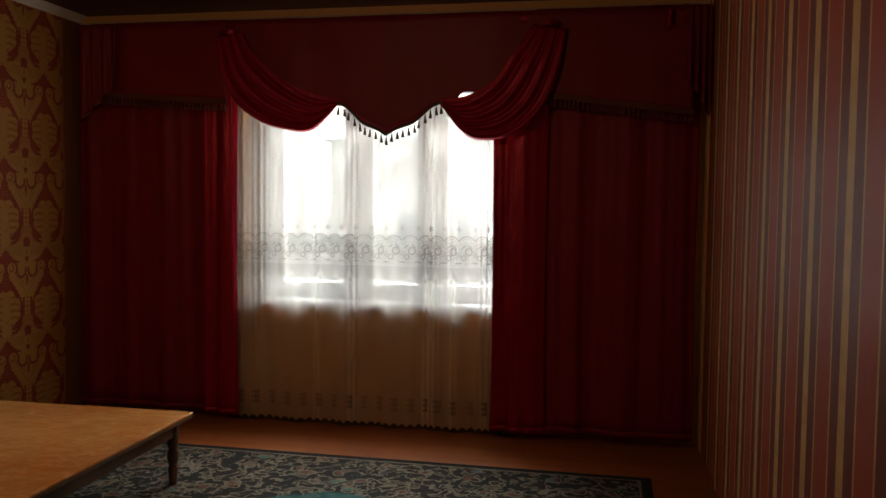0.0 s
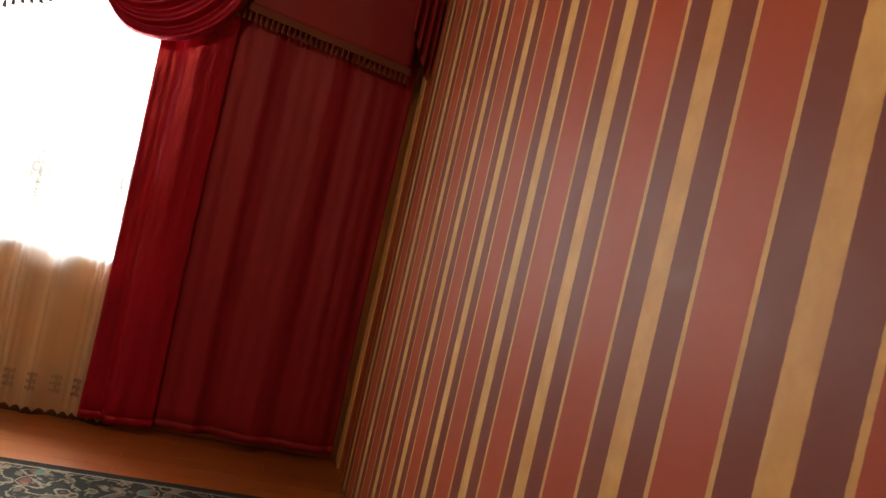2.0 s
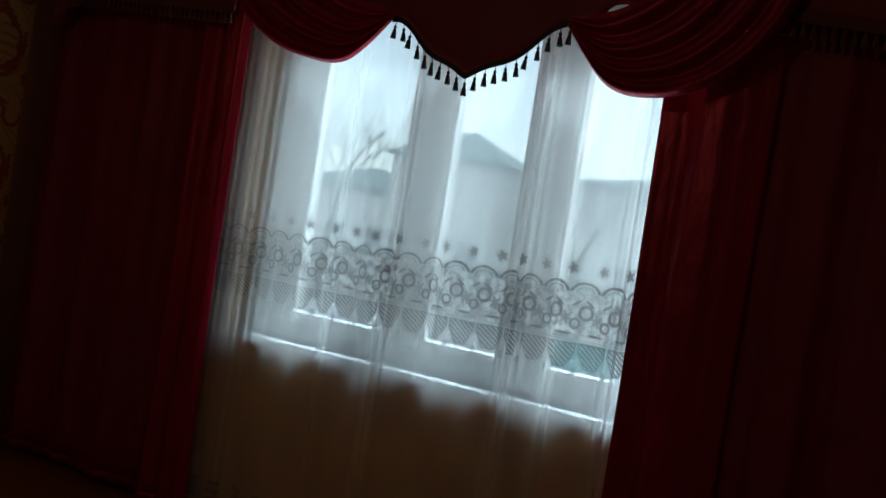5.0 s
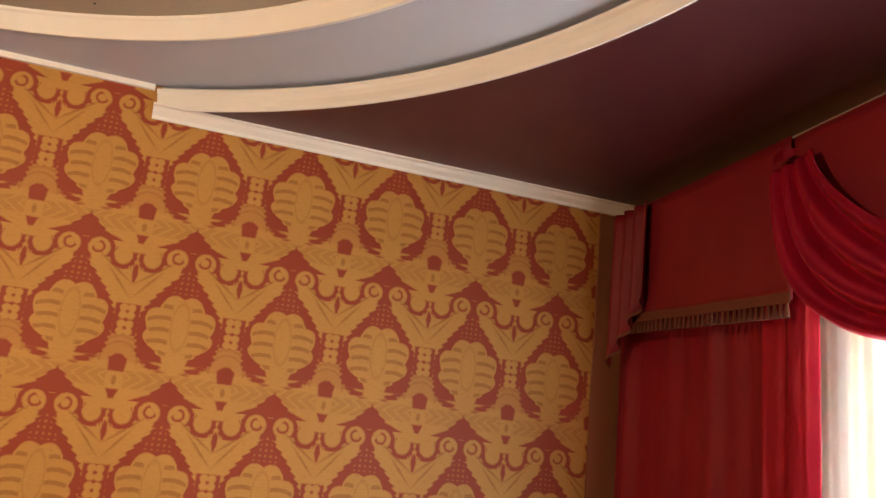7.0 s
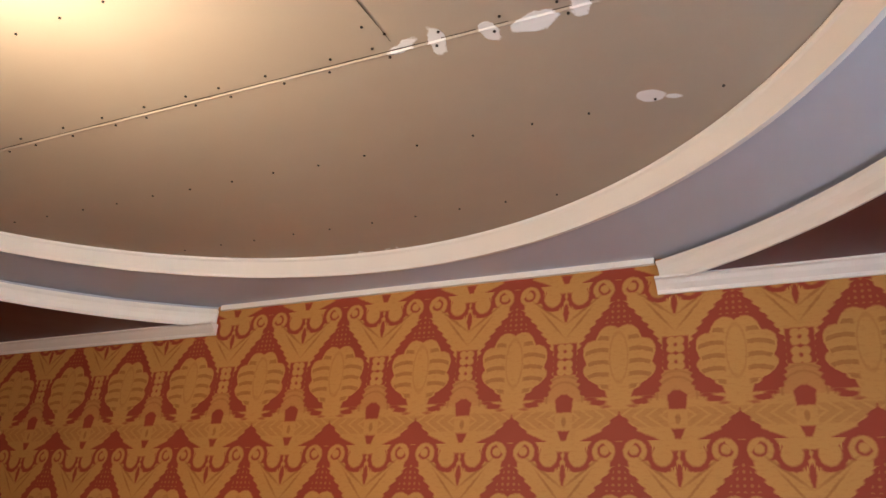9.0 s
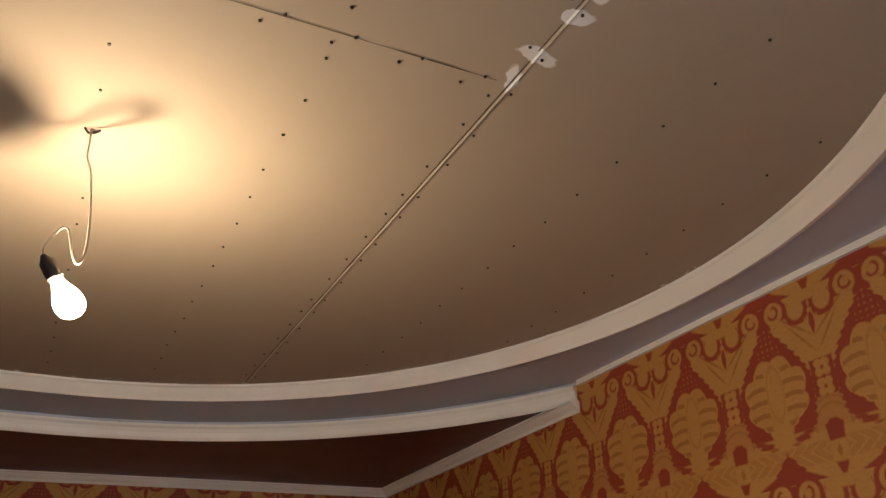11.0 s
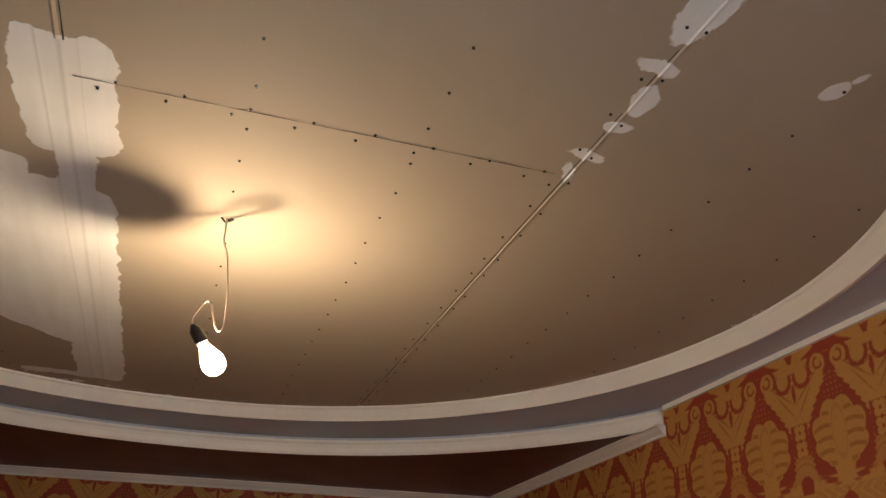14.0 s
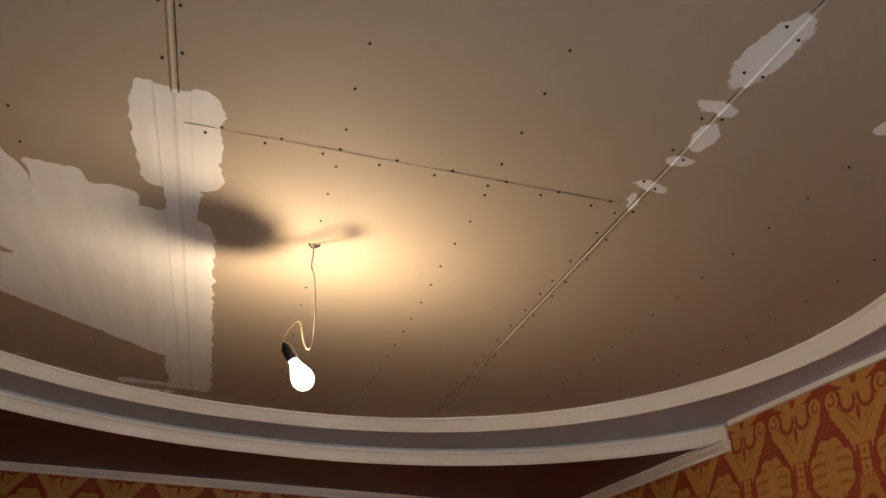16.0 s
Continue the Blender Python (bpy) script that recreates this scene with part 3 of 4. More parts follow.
# moulding on the outer step, only where it runs inside the room
half = math.acos((W - CX) / OA)
PROFILE_OUT = [(0.006, -0.003), (0.004, -0.009), (-0.004, -0.010), (-0.010, 0.004), (-0.012, 0.026), (-0.018, 0.044), (-0.027, 0.054), (-0.030, 0.064), (0.03, 0.064), (0.03, 0.002), (0.006, 0.002)]
RISER = [(0.002, 0.063), (0.002, 0.084), (0.028, 0.084), (0.028, 0.063)]
for sgn in (1, -1):
    lo, hi = half, math.pi - math.acos(CX / OA)
    ts = [sgn * (lo + (hi - lo) * i / 90) for i in range(91)]
    pts = [(*ell(OA, OB, t), Z_LOW) for t in ts]
    structure(part("moulding_outer", sweep(pts, PROFILE_OUT, oval_frame(OA, OB, ts)), M_WHITE, smooth=False), "white moulding round the outer oval step", "moulding")
    structure(part("ceiling_riser", sweep(pts, RISER, oval_frame(OA, OB, ts)), M_LILAC), "lilac-grey edge of the ceiling ring above the moulding", "ceiling")
ts = [2 * math.pi * i / 160 for i in range(160)]
PROFILE_IN = [(0.006, -0.002), (0.004, -0.006), (-0.004, -0.007), (-0.010, 0.004), (-0.018, 0.016), (-0.036, 0.044), (-0.044, 0.050), (-0.047, 0.058), (0.03, 0.058), (0.03, 0.002)]
structure(part("moulding_inner", sweep([(*ell(IA, IB, t), Z_MID) for t in ts], PROFILE_IN, oval_frame(IA, IB, ts), closed=True), M_WHITE), "white moulding round the inner oval step", "moulding")

# cornices where the low ceiling meets the walls
CORNICE = [(0.0, -0.048), (0.008, -0.048), (0.012, -0.036), (0.030, -0.022), (0.040, -0.010), (0.052, -0.007), (0.052, 0.0), (0.0, 0.0)]
Y_A = CY + OB[0] * math.sqrt(1 - (CX / OA) ** 2)
Y_BACK = {x: CY + deep(OB, -math.acos((x - CX) / OA)) * math.sin(-math.acos((x - CX) / OA)) for x in (0.0, W)}


def cornice(p, q, inward):
    return structure(part("cornice", sweep([p, q], CORNICE, lambda i: (Vector(inward), Vector((0, 0, 1)))), M_WHITE), "white plaster cornice along the top of the wall", "cornice")


for x, n in ((0.0, 1), (W, -1)):
    cornice((x, -0.015, Z_LOW), (x, Y_A - 0.012, Z_LOW), (n, 0, 0))
    Y_B = Y_BACK[x]
    cornice((x, Y_B + 0.012, Z_LOW), (x, back_y(x), Z_LOW), (n, 0, 0))
    b0, b1 = sorted((x, x + n * 0.014))
    structure(part("trim_upper", boxed(b0, b1, Y_B + 0.02, Y_A - 0.02, Z_MID - 0.022, Z_MID), M_WHITE), "thin white bead along the raised wall top", "trim")
cornice((0, back_y(0), Z_LOW), (W, back_y(W), Z_LOW), (0, 1, 0))
structure(part("trim_corner", boxed(0.0, 0.012, -0.215, -0.003, 0, 2.62, bevel=0.003), M_BROWN), "brown painted corner board beside the curtains", "trim")
structure(part("trim_corner", boxed(W - 0.010, W, -0.14, -0.003, 0, 2.62, bevel=0.003), M_PLASTER), "narrow tan strip in the corner behind the curtains", "trim")

# floor boards
floor = structure(part("floor", boxed(-T, W + T, BACK - T, D, -0.12, -0.022), M_SEAM), "orange varnished wooden floor", "floor")

# ---- window ----
win = structure(thing("window_1", (WX0, 0.16, WZ0), "white plastic three-light window behind net curtains", "window"), "white plastic three-light window behind net curtains", "window")
M1, M2 = 1.945, 2.44
bm = boxed(WX0, WX0 + JAMB, 0.13, 0.20, WZ0, WZ1, bevel=0.006)
box(bm, WX1 - 0.06, WX1, 0.13, 0.20, WZ0, WZ1, bevel=0.006)
box(bm, WX0 + JAMB, WX1 - 0.06, 0.13, 0.20, WZ0, WZ0 + 0.06, bevel=0.006)
box(bm, WX0 + JAMB, WX1 - 0.06, 0.13, 0.20, WZ1 - 0.06, WZ1, bevel=0.006)
for mx in (M1, M2):
    box(bm, mx - 0.055, mx + 0.055, 0.13, 0.20, WZ0 + 0.06, WZ1 - 0.06, bevel=0.006)
part("window_frame", bm, M_PVC, win)
for a, c in ((WX0 + JAMB, M1 - 0.055), (M1 + 0.055, M2 - 0.055), (M2 + 0.055, WX1 - 0.06)):
    sash = boxed(a, a + 0.045, 0.118, 0.185, WZ0 + 0.06, WZ1 - 0.06, bevel=0.005)
    box(sash, c - 0.045, c, 0.118, 0.185, WZ0 + 0.06, WZ1 - 0.06, bevel=0.005)
    box(sash, a + 0.045, c - 0.045, 0.118, 0.185, WZ0 + 0.06, WZ0 + 0.105, bevel=0.005)
    box(sash, a + 0.045, c - 0.045, 0.118, 0.185, WZ1 - 0.105, WZ1 - 0.06, bevel=0.005)
    s = part("sash", sash, M_PVC, win)
    pane = part("pane", boxed(a + 0.045, c - 0.045, 0.150, 0.156, WZ0 + 0.105, WZ1 - 0.105), M_GLASS, s)
    pane.visible_shadow = False
part("window_sill", boxed(WX0 - 0.06, WX1 + 0.06, -0.045, 0.128, WZ0 - 0.03, WZ0, bevel=0.006), M_PVC, win, "white plastic inner sill")

# ---- curtains ----


def folds(width, count, depth, seed):
    """Irregular fold offset as a function of 0..1 along a curtain."""
    r = random.Random(seed)
    waves = [(count * k * (0.85 + 0.3 * r.random()), r.random() * 6.28, depth * w) for k, w in ((1, 0.6), (0.53, 0.45), (1.9, 0.25), (3.3, 0.10))]
    return lambda s: sum(a * math.sin(6.283 * f * s + p) for f, p, a in waves)


def curtain(name, x0, x1, z0, z1, y, count, depth, material, seed, label, category="curtain", thickness=0.003, turned=0.0):
    fd = folds(x1 - x0, count, depth, seed)
    fine = folds(x1 - x0, count * 2.6, depth * 0.06, seed + 1)
    n = int(max(40, count * 22))

    def f(u, v):
        drop = v
        amp = 0.65 + 0.5 * (1 - drop) + 0.15 * math.sin(7 * u + 3 * drop)
        x = x0 + (x1 - x0) * u + 0.012 * math.sin(9 * u + 4 * drop) * (1 - drop)
        back = turned * max(0.0, abs(u - 0.5) - 0.36) / 0.14
        return (x, y + back + fd(u) * amp + fine(u + 0.01 * drop) * (0.4 + 0.6 * (1 - drop)), z0 + (z1 - z0) * v)
    # unrolled length gives the print its true scale
    us = [0.0]
    for i in range(n):
        us.append(us[-1] + math.dist(f(i / n, 0.5)[:2], f((i + 1) / n, 0.5)[:2]))
    ob = part(name, grid(n, 26, f, uv=lambda a, c: (us[round(a * n)], z0 + (z1 - z0) * c)), material, smooth=True)
    thick(ob, thickness)

    def edge(at):
        return lambda u, v: (f(u, at(v))[0], f(u, at(v))[1] - 0.0035, f(u, at(v))[2])
    thick(part("hem", grid(n, 1, edge(lambda v: 0.002 + 0.014 * v)), material, ob, smooth=True), 0.002)
    thick(part("heading_tape", grid(n, 1, edge(lambda v: 0.970 + 0.028 * v)), material, ob, smooth=True), 0.003)
    return tagged(ob, label, category)


rail = tagged(part("curtain_rail", boxed(0.10, W - 0.02, -0.165, -0.050, 2.578, 2.592, bevel=0.004), M_RAIL), "long pale plastic curtain rail under the ceiling", "curtain rail")
BUNCHES = ((1.17, 0.06, 0.25), (1.33, 0.05, 0.28), (1.72, 0.022, 0.5), (1.97, 0.030, 0.7), (2.47, 0.045, 1.0), (2.62, 0.030, 0.5), (2.84, 0.045, 1.0), (2.98, 0.05, 0.6))


def net_curtain(x0, x1, z0, z1, y):
    """A sheer that hangs nearly flat, with tight bunches of folds here and there."""
    n = 620

    def bunch(x):
        return min(1.0, sum(k * math.exp(-((x - c) / w) ** 2) for c, w, k in BUNCHES))

    def f(u, v):
        x = x0 + (x1 - x0) * u + 0.010 * math.sin(7 * u + 2.5 * v)
        wave = 0.013 * math.sin(6.283 * 2.9 * x + 1.1 + 0.5 * v) + 0.007 * math.sin(6.283 * 6.7 * x + 0.6 * v)
        tight = 0.012 * bunch(x) * math.sin(6.283 * 27 * x + 1.2 * math.sin(2 * v)) * (1.0 - 0.25 * v)
        return (x, y + wave + tight, z0 + (z1 - z0) * v)
    us, dense = [0.0], []
    for i in range(n):
        us.append(us[-1] + math.dist(f(i / n, 0.4)[:2], f((i + 1) / n, 0.4)[:2]))
        dense.append(bunch(x0 + (x1 - x0) * i / n))
    dense.append(dense[-1])
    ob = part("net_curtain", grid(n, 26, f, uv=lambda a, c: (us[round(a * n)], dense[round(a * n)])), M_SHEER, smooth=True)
    return tagged(ob, "white net curtain with lace band, hanging to the floor", "curtain")


net_curtain(1.10, 3.02, 0.004, 2.58, -0.082)
G = "crimson drapes"
for x0, x1, seed in ((0.06, 1.00, 3), (3.14, W - 0.05, 8)):
    tagged(curtain("drape", x0, x1, 0.045, 2.58, -0.105, 3.6, 0.022, M_VELVET, seed, "dull dark red drape in soft folds beside the window"), group=G)
for x0, x1, seed in ((0.98, 1.205, 5), (2.868, 3.20, 6)):
    tagged(curtain("satin_drape", x0, x1, 0.04, 2.58, -0.150, 1.6, 0.022, M_SATIN, seed, "shiny crimson satin drape at the window's edge", turned=0.018), group=G)


# flat pelmet pieces with a fringe along the lower edge
def pelmet_side(x0, z0, x1, z1):
    fd = folds(1, 3, 0.004, 21)
    y = -0.185
    ob = part("pelmet", grid(40, 12, lambda u, v: (x0 + (x1 - x0) * u, y + fd(u) * (1 - 0.7 * v), (z0 + (z1 - z0) * u) * (1 - v) + 2.58 * v)), M_PELMET, smooth=True)
    thick(ob, 0.004)
    tagged(ob, "flat dark red pelmet hanging from the rail", "pelmet", "pelmets")
    n = 34
    braid = grid(40, 2, lambda u, v: (x0 + (x1 - x0) * u, y - 0.007 + fd(u), z0 + (z1 - z0) * u - 0.012 + 0.034 * v))
    thick(part("braid", braid, M_FRINGE, ob, "bronze braid"), 0.004)
    strands = bmesh.new()
    for i in range(n):
        u = (i + 0.5) / n
        cx, cz = x0 + (x1 - x0) * u, z0 + (z1 - z0) * u - 0.010
        r = bmesh.ops.create_cone(strands, segments=6, radius1=0.010, radius2=0.004, depth=0.045, cap_ends=True, matrix=Matrix.Translation((cx, y - 0.006 + fd(u), cz - 0.022)))
    part("fringe", strands, M_FRINGE, ob, "bronze tassel fringe")
    return ob


pelmet_side(3.12, 2.085, W - 0.10, 1.965)
pelmet_side(1.16, 2.06, 0.22, 2.12)

# centre pelmet: scalloped edge between the swags
XA, XV, XB = 1.885, 2.205, 2.570


def centre_edge(u):
    x = XA + (XB - XA) * u
    if x < XV:
        k = (x - XA) / (XV - XA)
    else:
        k = (XB - x) / (XB - XV)
    s = k * k * (3 - 2 * k)
    return x, 2.045 - 0.19 * (0.45 * k + 0.55 * s) + 0.012 * math.sin(k * 9.4)


fd = folds(1, 4, 0.006, 31)
XL, XR = 1.06, 3.25


def pelmet_mid(u, v):
    x = XL + (XR - XL) * u
    k = min(1, max(0, (x - XA) / (XB - XA)))
    z0 = centre_edge(k)[1] + max(0, 1.32 - x, x - 3.08) * 0.9
    if x > XB:
        z0 += 0.064 * math.exp(-((x - 2.716) / 0.070) ** 4)
    return (x, -0.170 + fd(u), z0 * (1 - v) + 2.58 * v)


mid = part("pelmet", grid(120, 14, pelmet_mid), M_PELMET, smooth=True)
thick(mid, 0.004)
tagged(mid, "dark red centre pelmet with a scalloped tasselled edge", "pelmet", "pelmets")
braid = grid(80, 2, lambda u, v: (centre_edge(u)[0], -0.180 + fd((centre_edge(u)[0] - XL) / (XR - XL)), centre_edge(u)[1] - 0.012 + 0.020 * v))
thick(part("braid", braid, M_TASSEL, mid, "dark braid along the scalloped edge"), 0.004)
for i in range(20):
    u = (i + 0.5) / 20
    x, z = centre_edge(u)
    r = random.Random(i)
    y = -0.182 + fd((x - XL) / (XR - XL))
    b = lathe([(0.0015, 0.0), (0.0015, -0.014), (0.005, -0.017), (0.006, -0.022), (0.004, -0.027), (0.007, -0.034), (0.0095, -0.052), (0.0105, -0.060), (0.0, -0.060)], 8)
    bmesh.ops.transform(b, matrix=Matrix.Translation((x, y, z - 0.010)) @ pose(0, 0, 0, 0, r.uniform(-7, 7), 0), verts=b.verts)
    part("tassel", b, M_TASSEL, mid)


def along(points, t):
    """A smooth curve through points at equal steps, t from 0 to 1."""
    n = len(points) - 1
    i = min(n - 1, int(t * n))
    k = t * n - i
    a, b, c, d = (Vector(points[min(n, max(0, j))]) for j in (i - 1, i, i + 1, i + 2))
    return 0.5 * (2 * b + (c - a) * k + (2 * a - 5 * b + 4 * c - d) * k * k + (3 * b - a - 3 * c + d) * k ** 3)


def swag(upper, lower):
    """A gathered swag: pleats fan from a high outer corner and sag to the low edge."""
    def f(u, v):
        p = along(upper, u).lerp(along(lower, u), v)
        swell = math.sin(math.pi * min(1, u * 1.05) ** 0.8)
        w = v + 0.03 * math.sin(5 * u)
        w = max(0.0, w) ** 1.15 + 0.05 * math.sin(3 * w + 4 * u)
        pleat = 1.15 * (0.5 + 0.5 * math.sin(w * math.pi * 7.3)) + 0.22 * math.sin(w * math.pi * 15 + 3.5 * u)
        y = -0.205 - 0.034 * pleat * (0.30 + 0.70 * swell) - 0.030 * swell * v
        return (p.x, y, p.y)
    ob = part("swag", grid(48, 96, f), M_SATIN, smooth=True)
    thick(ob, 0.003)
    part("gather_knot", grid(10, 8, lambda u, v: (upper[0][0] * 0.5 + lower[0][0] * 0.5 + 0.10 * (v - 0.5), -0.235 - 0.016 * math.sin(math.pi * v), upper[0][1] + 0.018 * math.cos(6.283 * u) * (0.6 + 0.4 * math.sin(math.pi * v))), closed_u=True), M_SATIN, ob)
    return tagged(ob, "gathered crimson satin swag draped over the window", "swag", "swags")


swag([(1.28, 2.49), (1.36, 2.36), (1.50, 2.23), (1.70, 2.12), (1.905, 2.06)], [(1.09, 2.47), (1.15, 2.22), (1.25, 2.05), (1.40, 1.940), (1.56, 1.885), (1.74, 1.880), (1.905, 2.035)])
swag([(3.10, 2.49), (3.00, 2.34), (2.88, 2.17), (2.72, 2.082), (2.555, 2.055)], [(3.30, 2.46), (3.25, 2.20), (3.17, 2.00), (3.04, 1.87), (2.88, 1.815), (2.71, 1.845), (2.555, 2.025)])


def tail(x0, x1, z0, seed):
    def f(u, v):
        z_low = z0 + 0.25 * abs(u - (1 if x0 > 2 else 0)) * 1.0
        return (x0 + (x1 - x0) * u, -0.215 + 0.020 * math.sin(u * 22 + seed) * (0.6 + 0.4 * (1 - v)), z_low * (1 - v) + 2.57 * v)
    ob = part("curtain_tail", grid(40, 12, f), M_PELMET, smooth=True)
    thick(ob, 0.003)
    part("tail_trim", grid(40, 1, lambda u, v: (f(u, 0)[0], f(u, 0)[1] - 0.003, f(u, 0)[2] - 0.010 + 0.014 * v)), M_FRINGE, ob, "bronze trim")
    return tagged(ob, "pleated dark red cascade tail at the curtain's end", "curtain tail", "curtain tails")


tail(W - 0.15, W - 0.015, 1.95, 1)
tail(0.13, 0.40, 1.94, 2)
tagged(part("ribbon_tab", boxed(3.865, 3.885, -0.225, -0.2, 2.45, 2.55, bevel=0.004), M_SATIN), "small bright crimson satin tab on the pelmet", "ribbon")

# ---- rug ----
rug = part("rug", boxed(-1.78, 2.0, -1.5, 1.5, 0.0, 0.010, bevel=0.004), M_RUG)
rug.matrix_basis = pose(1.808, -2.225, 0.0, 0, 0, 0)
tagged(rug, "dark flowered machine-woven rug on the wooden floor", "rug")

# ---- low table ----
TW, TL, TH = 1.25, 2.30, 0.35
tab = thing("low_table", (0.903, -2.460, 0.010, 0, 0, 1.0), "low dining table covered with ochre marbled oilcloth", "table")


def tpart(name, bm, mat, label="", at=None):
    ob = part(name, bm, mat, None, label, smooth=False)
    ob.parent = tab
    if at:
        ob.location = at
    return ob


tpart("tabletop", boxed(-TW / 2, TW / 2, -TL / 2, TL / 2, TH - 0.030, TH - 0.006, bevel=0.004), M_DARKWOOD)
tpart("oilcloth_cover", boxed(-TW / 2 - 0.002, TW / 2 + 0.002, -TL / 2 - 0.002, TL / 2 + 0.002, TH - 0.012, TH, bevel=0.003), M_OILCLOTH, "ochre marbled oilcloth")
for sx in (-1, 1):
    tpart("apron", boxed(sx * (TW / 2 - 0.06) - 0.011, sx * (TW / 2 - 0.06) + 0.011, -TL / 2 + 0.10, TL / 2 - 0.10, TH - 0.105, TH - 0.030, bevel=0.002), M_DARKWOOD)
for sy in (-1, 1):
    tpart("apron", boxed(-TW / 2 + 0.09, TW / 2 - 0.09, sy * (TL / 2 - 0.07) - 0.011, sy * (TL / 2 - 0.07) + 0.011, TH - 0.105, TH - 0.030, bevel=0.002), M_DARKWOOD)
LEG = [(0.0, 0.0), (0.016, 0.0), (0.019, 0.012), (0.022, 0.05), (0.026, 0.085), (0.018, 0.100), (0.024, 0.112), (0.031, 0.140), (0.029, 0.165), (0.019, 0.185), (0.026, 0.195), (0.030, 0.215), (0.030, TH - 0.03), (0.0, TH - 0.03)]
leg_mesh = None
for sx in (-1, 1):
    for sy in (-1, 1):
        at = (sx * (TW / 2 - 0.065), sy * (TL / 2 - 0.085), 0)
        if leg_mesh is None:
            o = tpart("leg", lathe(LEG, 18), M_DARKWOOD, "turned wooden leg", at)
            for p in o.data.polygons:
                p.use_smooth = True
            leg_mesh = o.data
        else:
            o = new("leg", leg_mesh)
            o.parent, o.location = tab, at
            tagged(o, "turned wooden leg")

# ---- bare bulb on a wire ----
HOOK = Vector((2.036, -3.013, Z_TOP))
SOCK = Vector((2.060, -3.064, 2.477))
TILT = Vector((-0.59, -0.157, -0.79)).normalized()
lamp = thing("pendant_bulb", tuple(HOOK), "lit bare bulb in a black socket on a thin wire", "light bulb")
turn = TILT.to_track_quat("-Z", "Y").to_matrix().to_4x4()


def lamp_part(name, bm, mat, m=None, label=""):
    if m is not None:
        bmesh.ops.transform(bm, matrix=m, verts=bm.verts)
    return part(name, bm, mat, lamp, label, smooth=True)


lamp_part("socket", lathe([(0.0, 0.032), (0.007, 0.032), (0.011, 0.024), (0.018, 0.014), (0.019, -0.020), (0.0185, -0.026), (0.0, -0.026)]), M_SOCKET, Matrix.Translation(SOCK) @ turn, "black plastic socket")
dome = lamp_part("bulb", lathe([(0.0, -0.026), (0.013, -0.026), (0.0145, -0.036), (0.019, -0.048), (0.026, -0.062), (0.0325, -0.080), (0.0335, -0.094), (0.030, -0.108), (0.022, -0.118), (0.011, -0.124), (0.0, -0.125)], 24), M_BULB, Matrix.Translation(SOCK) @ turn, "glowing pear-shaped bulb")
dome.visible_shadow = False
core = bpy.data.lights.new("bulb_filament", "POINT")
core.energy, core.color, core.shadow_soft_size = BULB_WATTS, (1.0, 0.72, 0.44), 0.009
filament = new("bulb_filament", core)
filament.location = SOCK + TILT * 0.068


def wire(points, radius):
    """A smooth tube through points."""
    ps = [Vector(p) for p in points]
    fine = []
    for i in range(len(ps) - 1):
        a, b, c, d = ps[max(0, i - 1)], ps[i], ps[i + 1], ps[min(len(ps) - 1, i + 2)]
        for k in range(8):
            t = k / 8
            fine.append(0.5 * ((2 * b) + (c - a) * t + (2 * a - 5 * b + 4 * c - d) * t * t + (3 * b - a - 3 * c + d) * t ** 3))
    fine.append(ps[-1])

    def fr(i):
        d = (fine[min(i + 1, len(fine) - 1)] - fine[max(i - 1, 0)]).normalized()
        a = d.cross(Vector((0.3, 1, 0.2))).normalized()
        return a, d.cross(a)
    return sweep(fine, [(radius * math.cos(k * 1.0472), radius * math.sin(k * 1.0472)) for k in range(6)], fr)


S = SOCK - TILT * 0.030
lamp_part("wire", wire([HOOK + Vector((0, 0, 0.004)), (2.034, -3.015, 2.785), (2.033, -3.016, 2.745), (2.020, -3.018, 2.715), (2.012, -3.020, 2.675), (2.001, -3.024, 2.600),
                        (1.996, -3.030, 2.535), (1.999, -3.036, 2.497), (2.008, -3.041, 2.486), (2.019, -3.044, 2.502), (2.030, -3.046, 2.540), (2.038, -3.048, 2.567),
                        (2.052, -3.053, 2.573), (2.066, -3.060, 2.556), S + Vector((0.003, 0.001, 0.020)), S], 0.0026), M_WIRE, None, "thin two-core wire")
lamp_part("hook", wire([HOOK + Vector((-0.020, 0.004, 0.0)), HOOK + Vector((-0.010, 0.0, -0.007)), HOOK + Vector((0.004, -0.004, -0.010)), HOOK + Vector((0.016, 0.002, 0.0))], 0.003), M_SCREW, None, "dark wire hook")

# ---- plasterboard joints, screws and putty ----
X_S1, X_S2 = 1.232, 2.438
zc = Z_TOP - 0.0014


def joint(x0, y0, x1, y1, wide):
    d = (Vector((x1, y1)) - Vector((x0, y0))).normalized()
    n = Vector((-d.y, d.x)) * wide
    bm = bmesh.new()
    k = 40
    for side, (a, b) in enumerate(((-0.5, 0.5),)):
        top = []
        for i in range(k + 1):
            p = Vector((x0, y0)).lerp(Vector((x1, y1)), i / k)
            j = 0.5 + 0.5 * noise.noise((i * 0.7, x0 * 9, y0))
            top.append((bm.verts.new((p.x + n.x * a * j, p.y + n.y * a * j, zc)), bm.verts.new((p.x + n.x * b * j, p.y + n.y * b * j, zc))))
        for i in range(k):
            bm.faces.new((top[i][0], top[i][1], top[i + 1][1], top[i + 1][0]))
    return bm


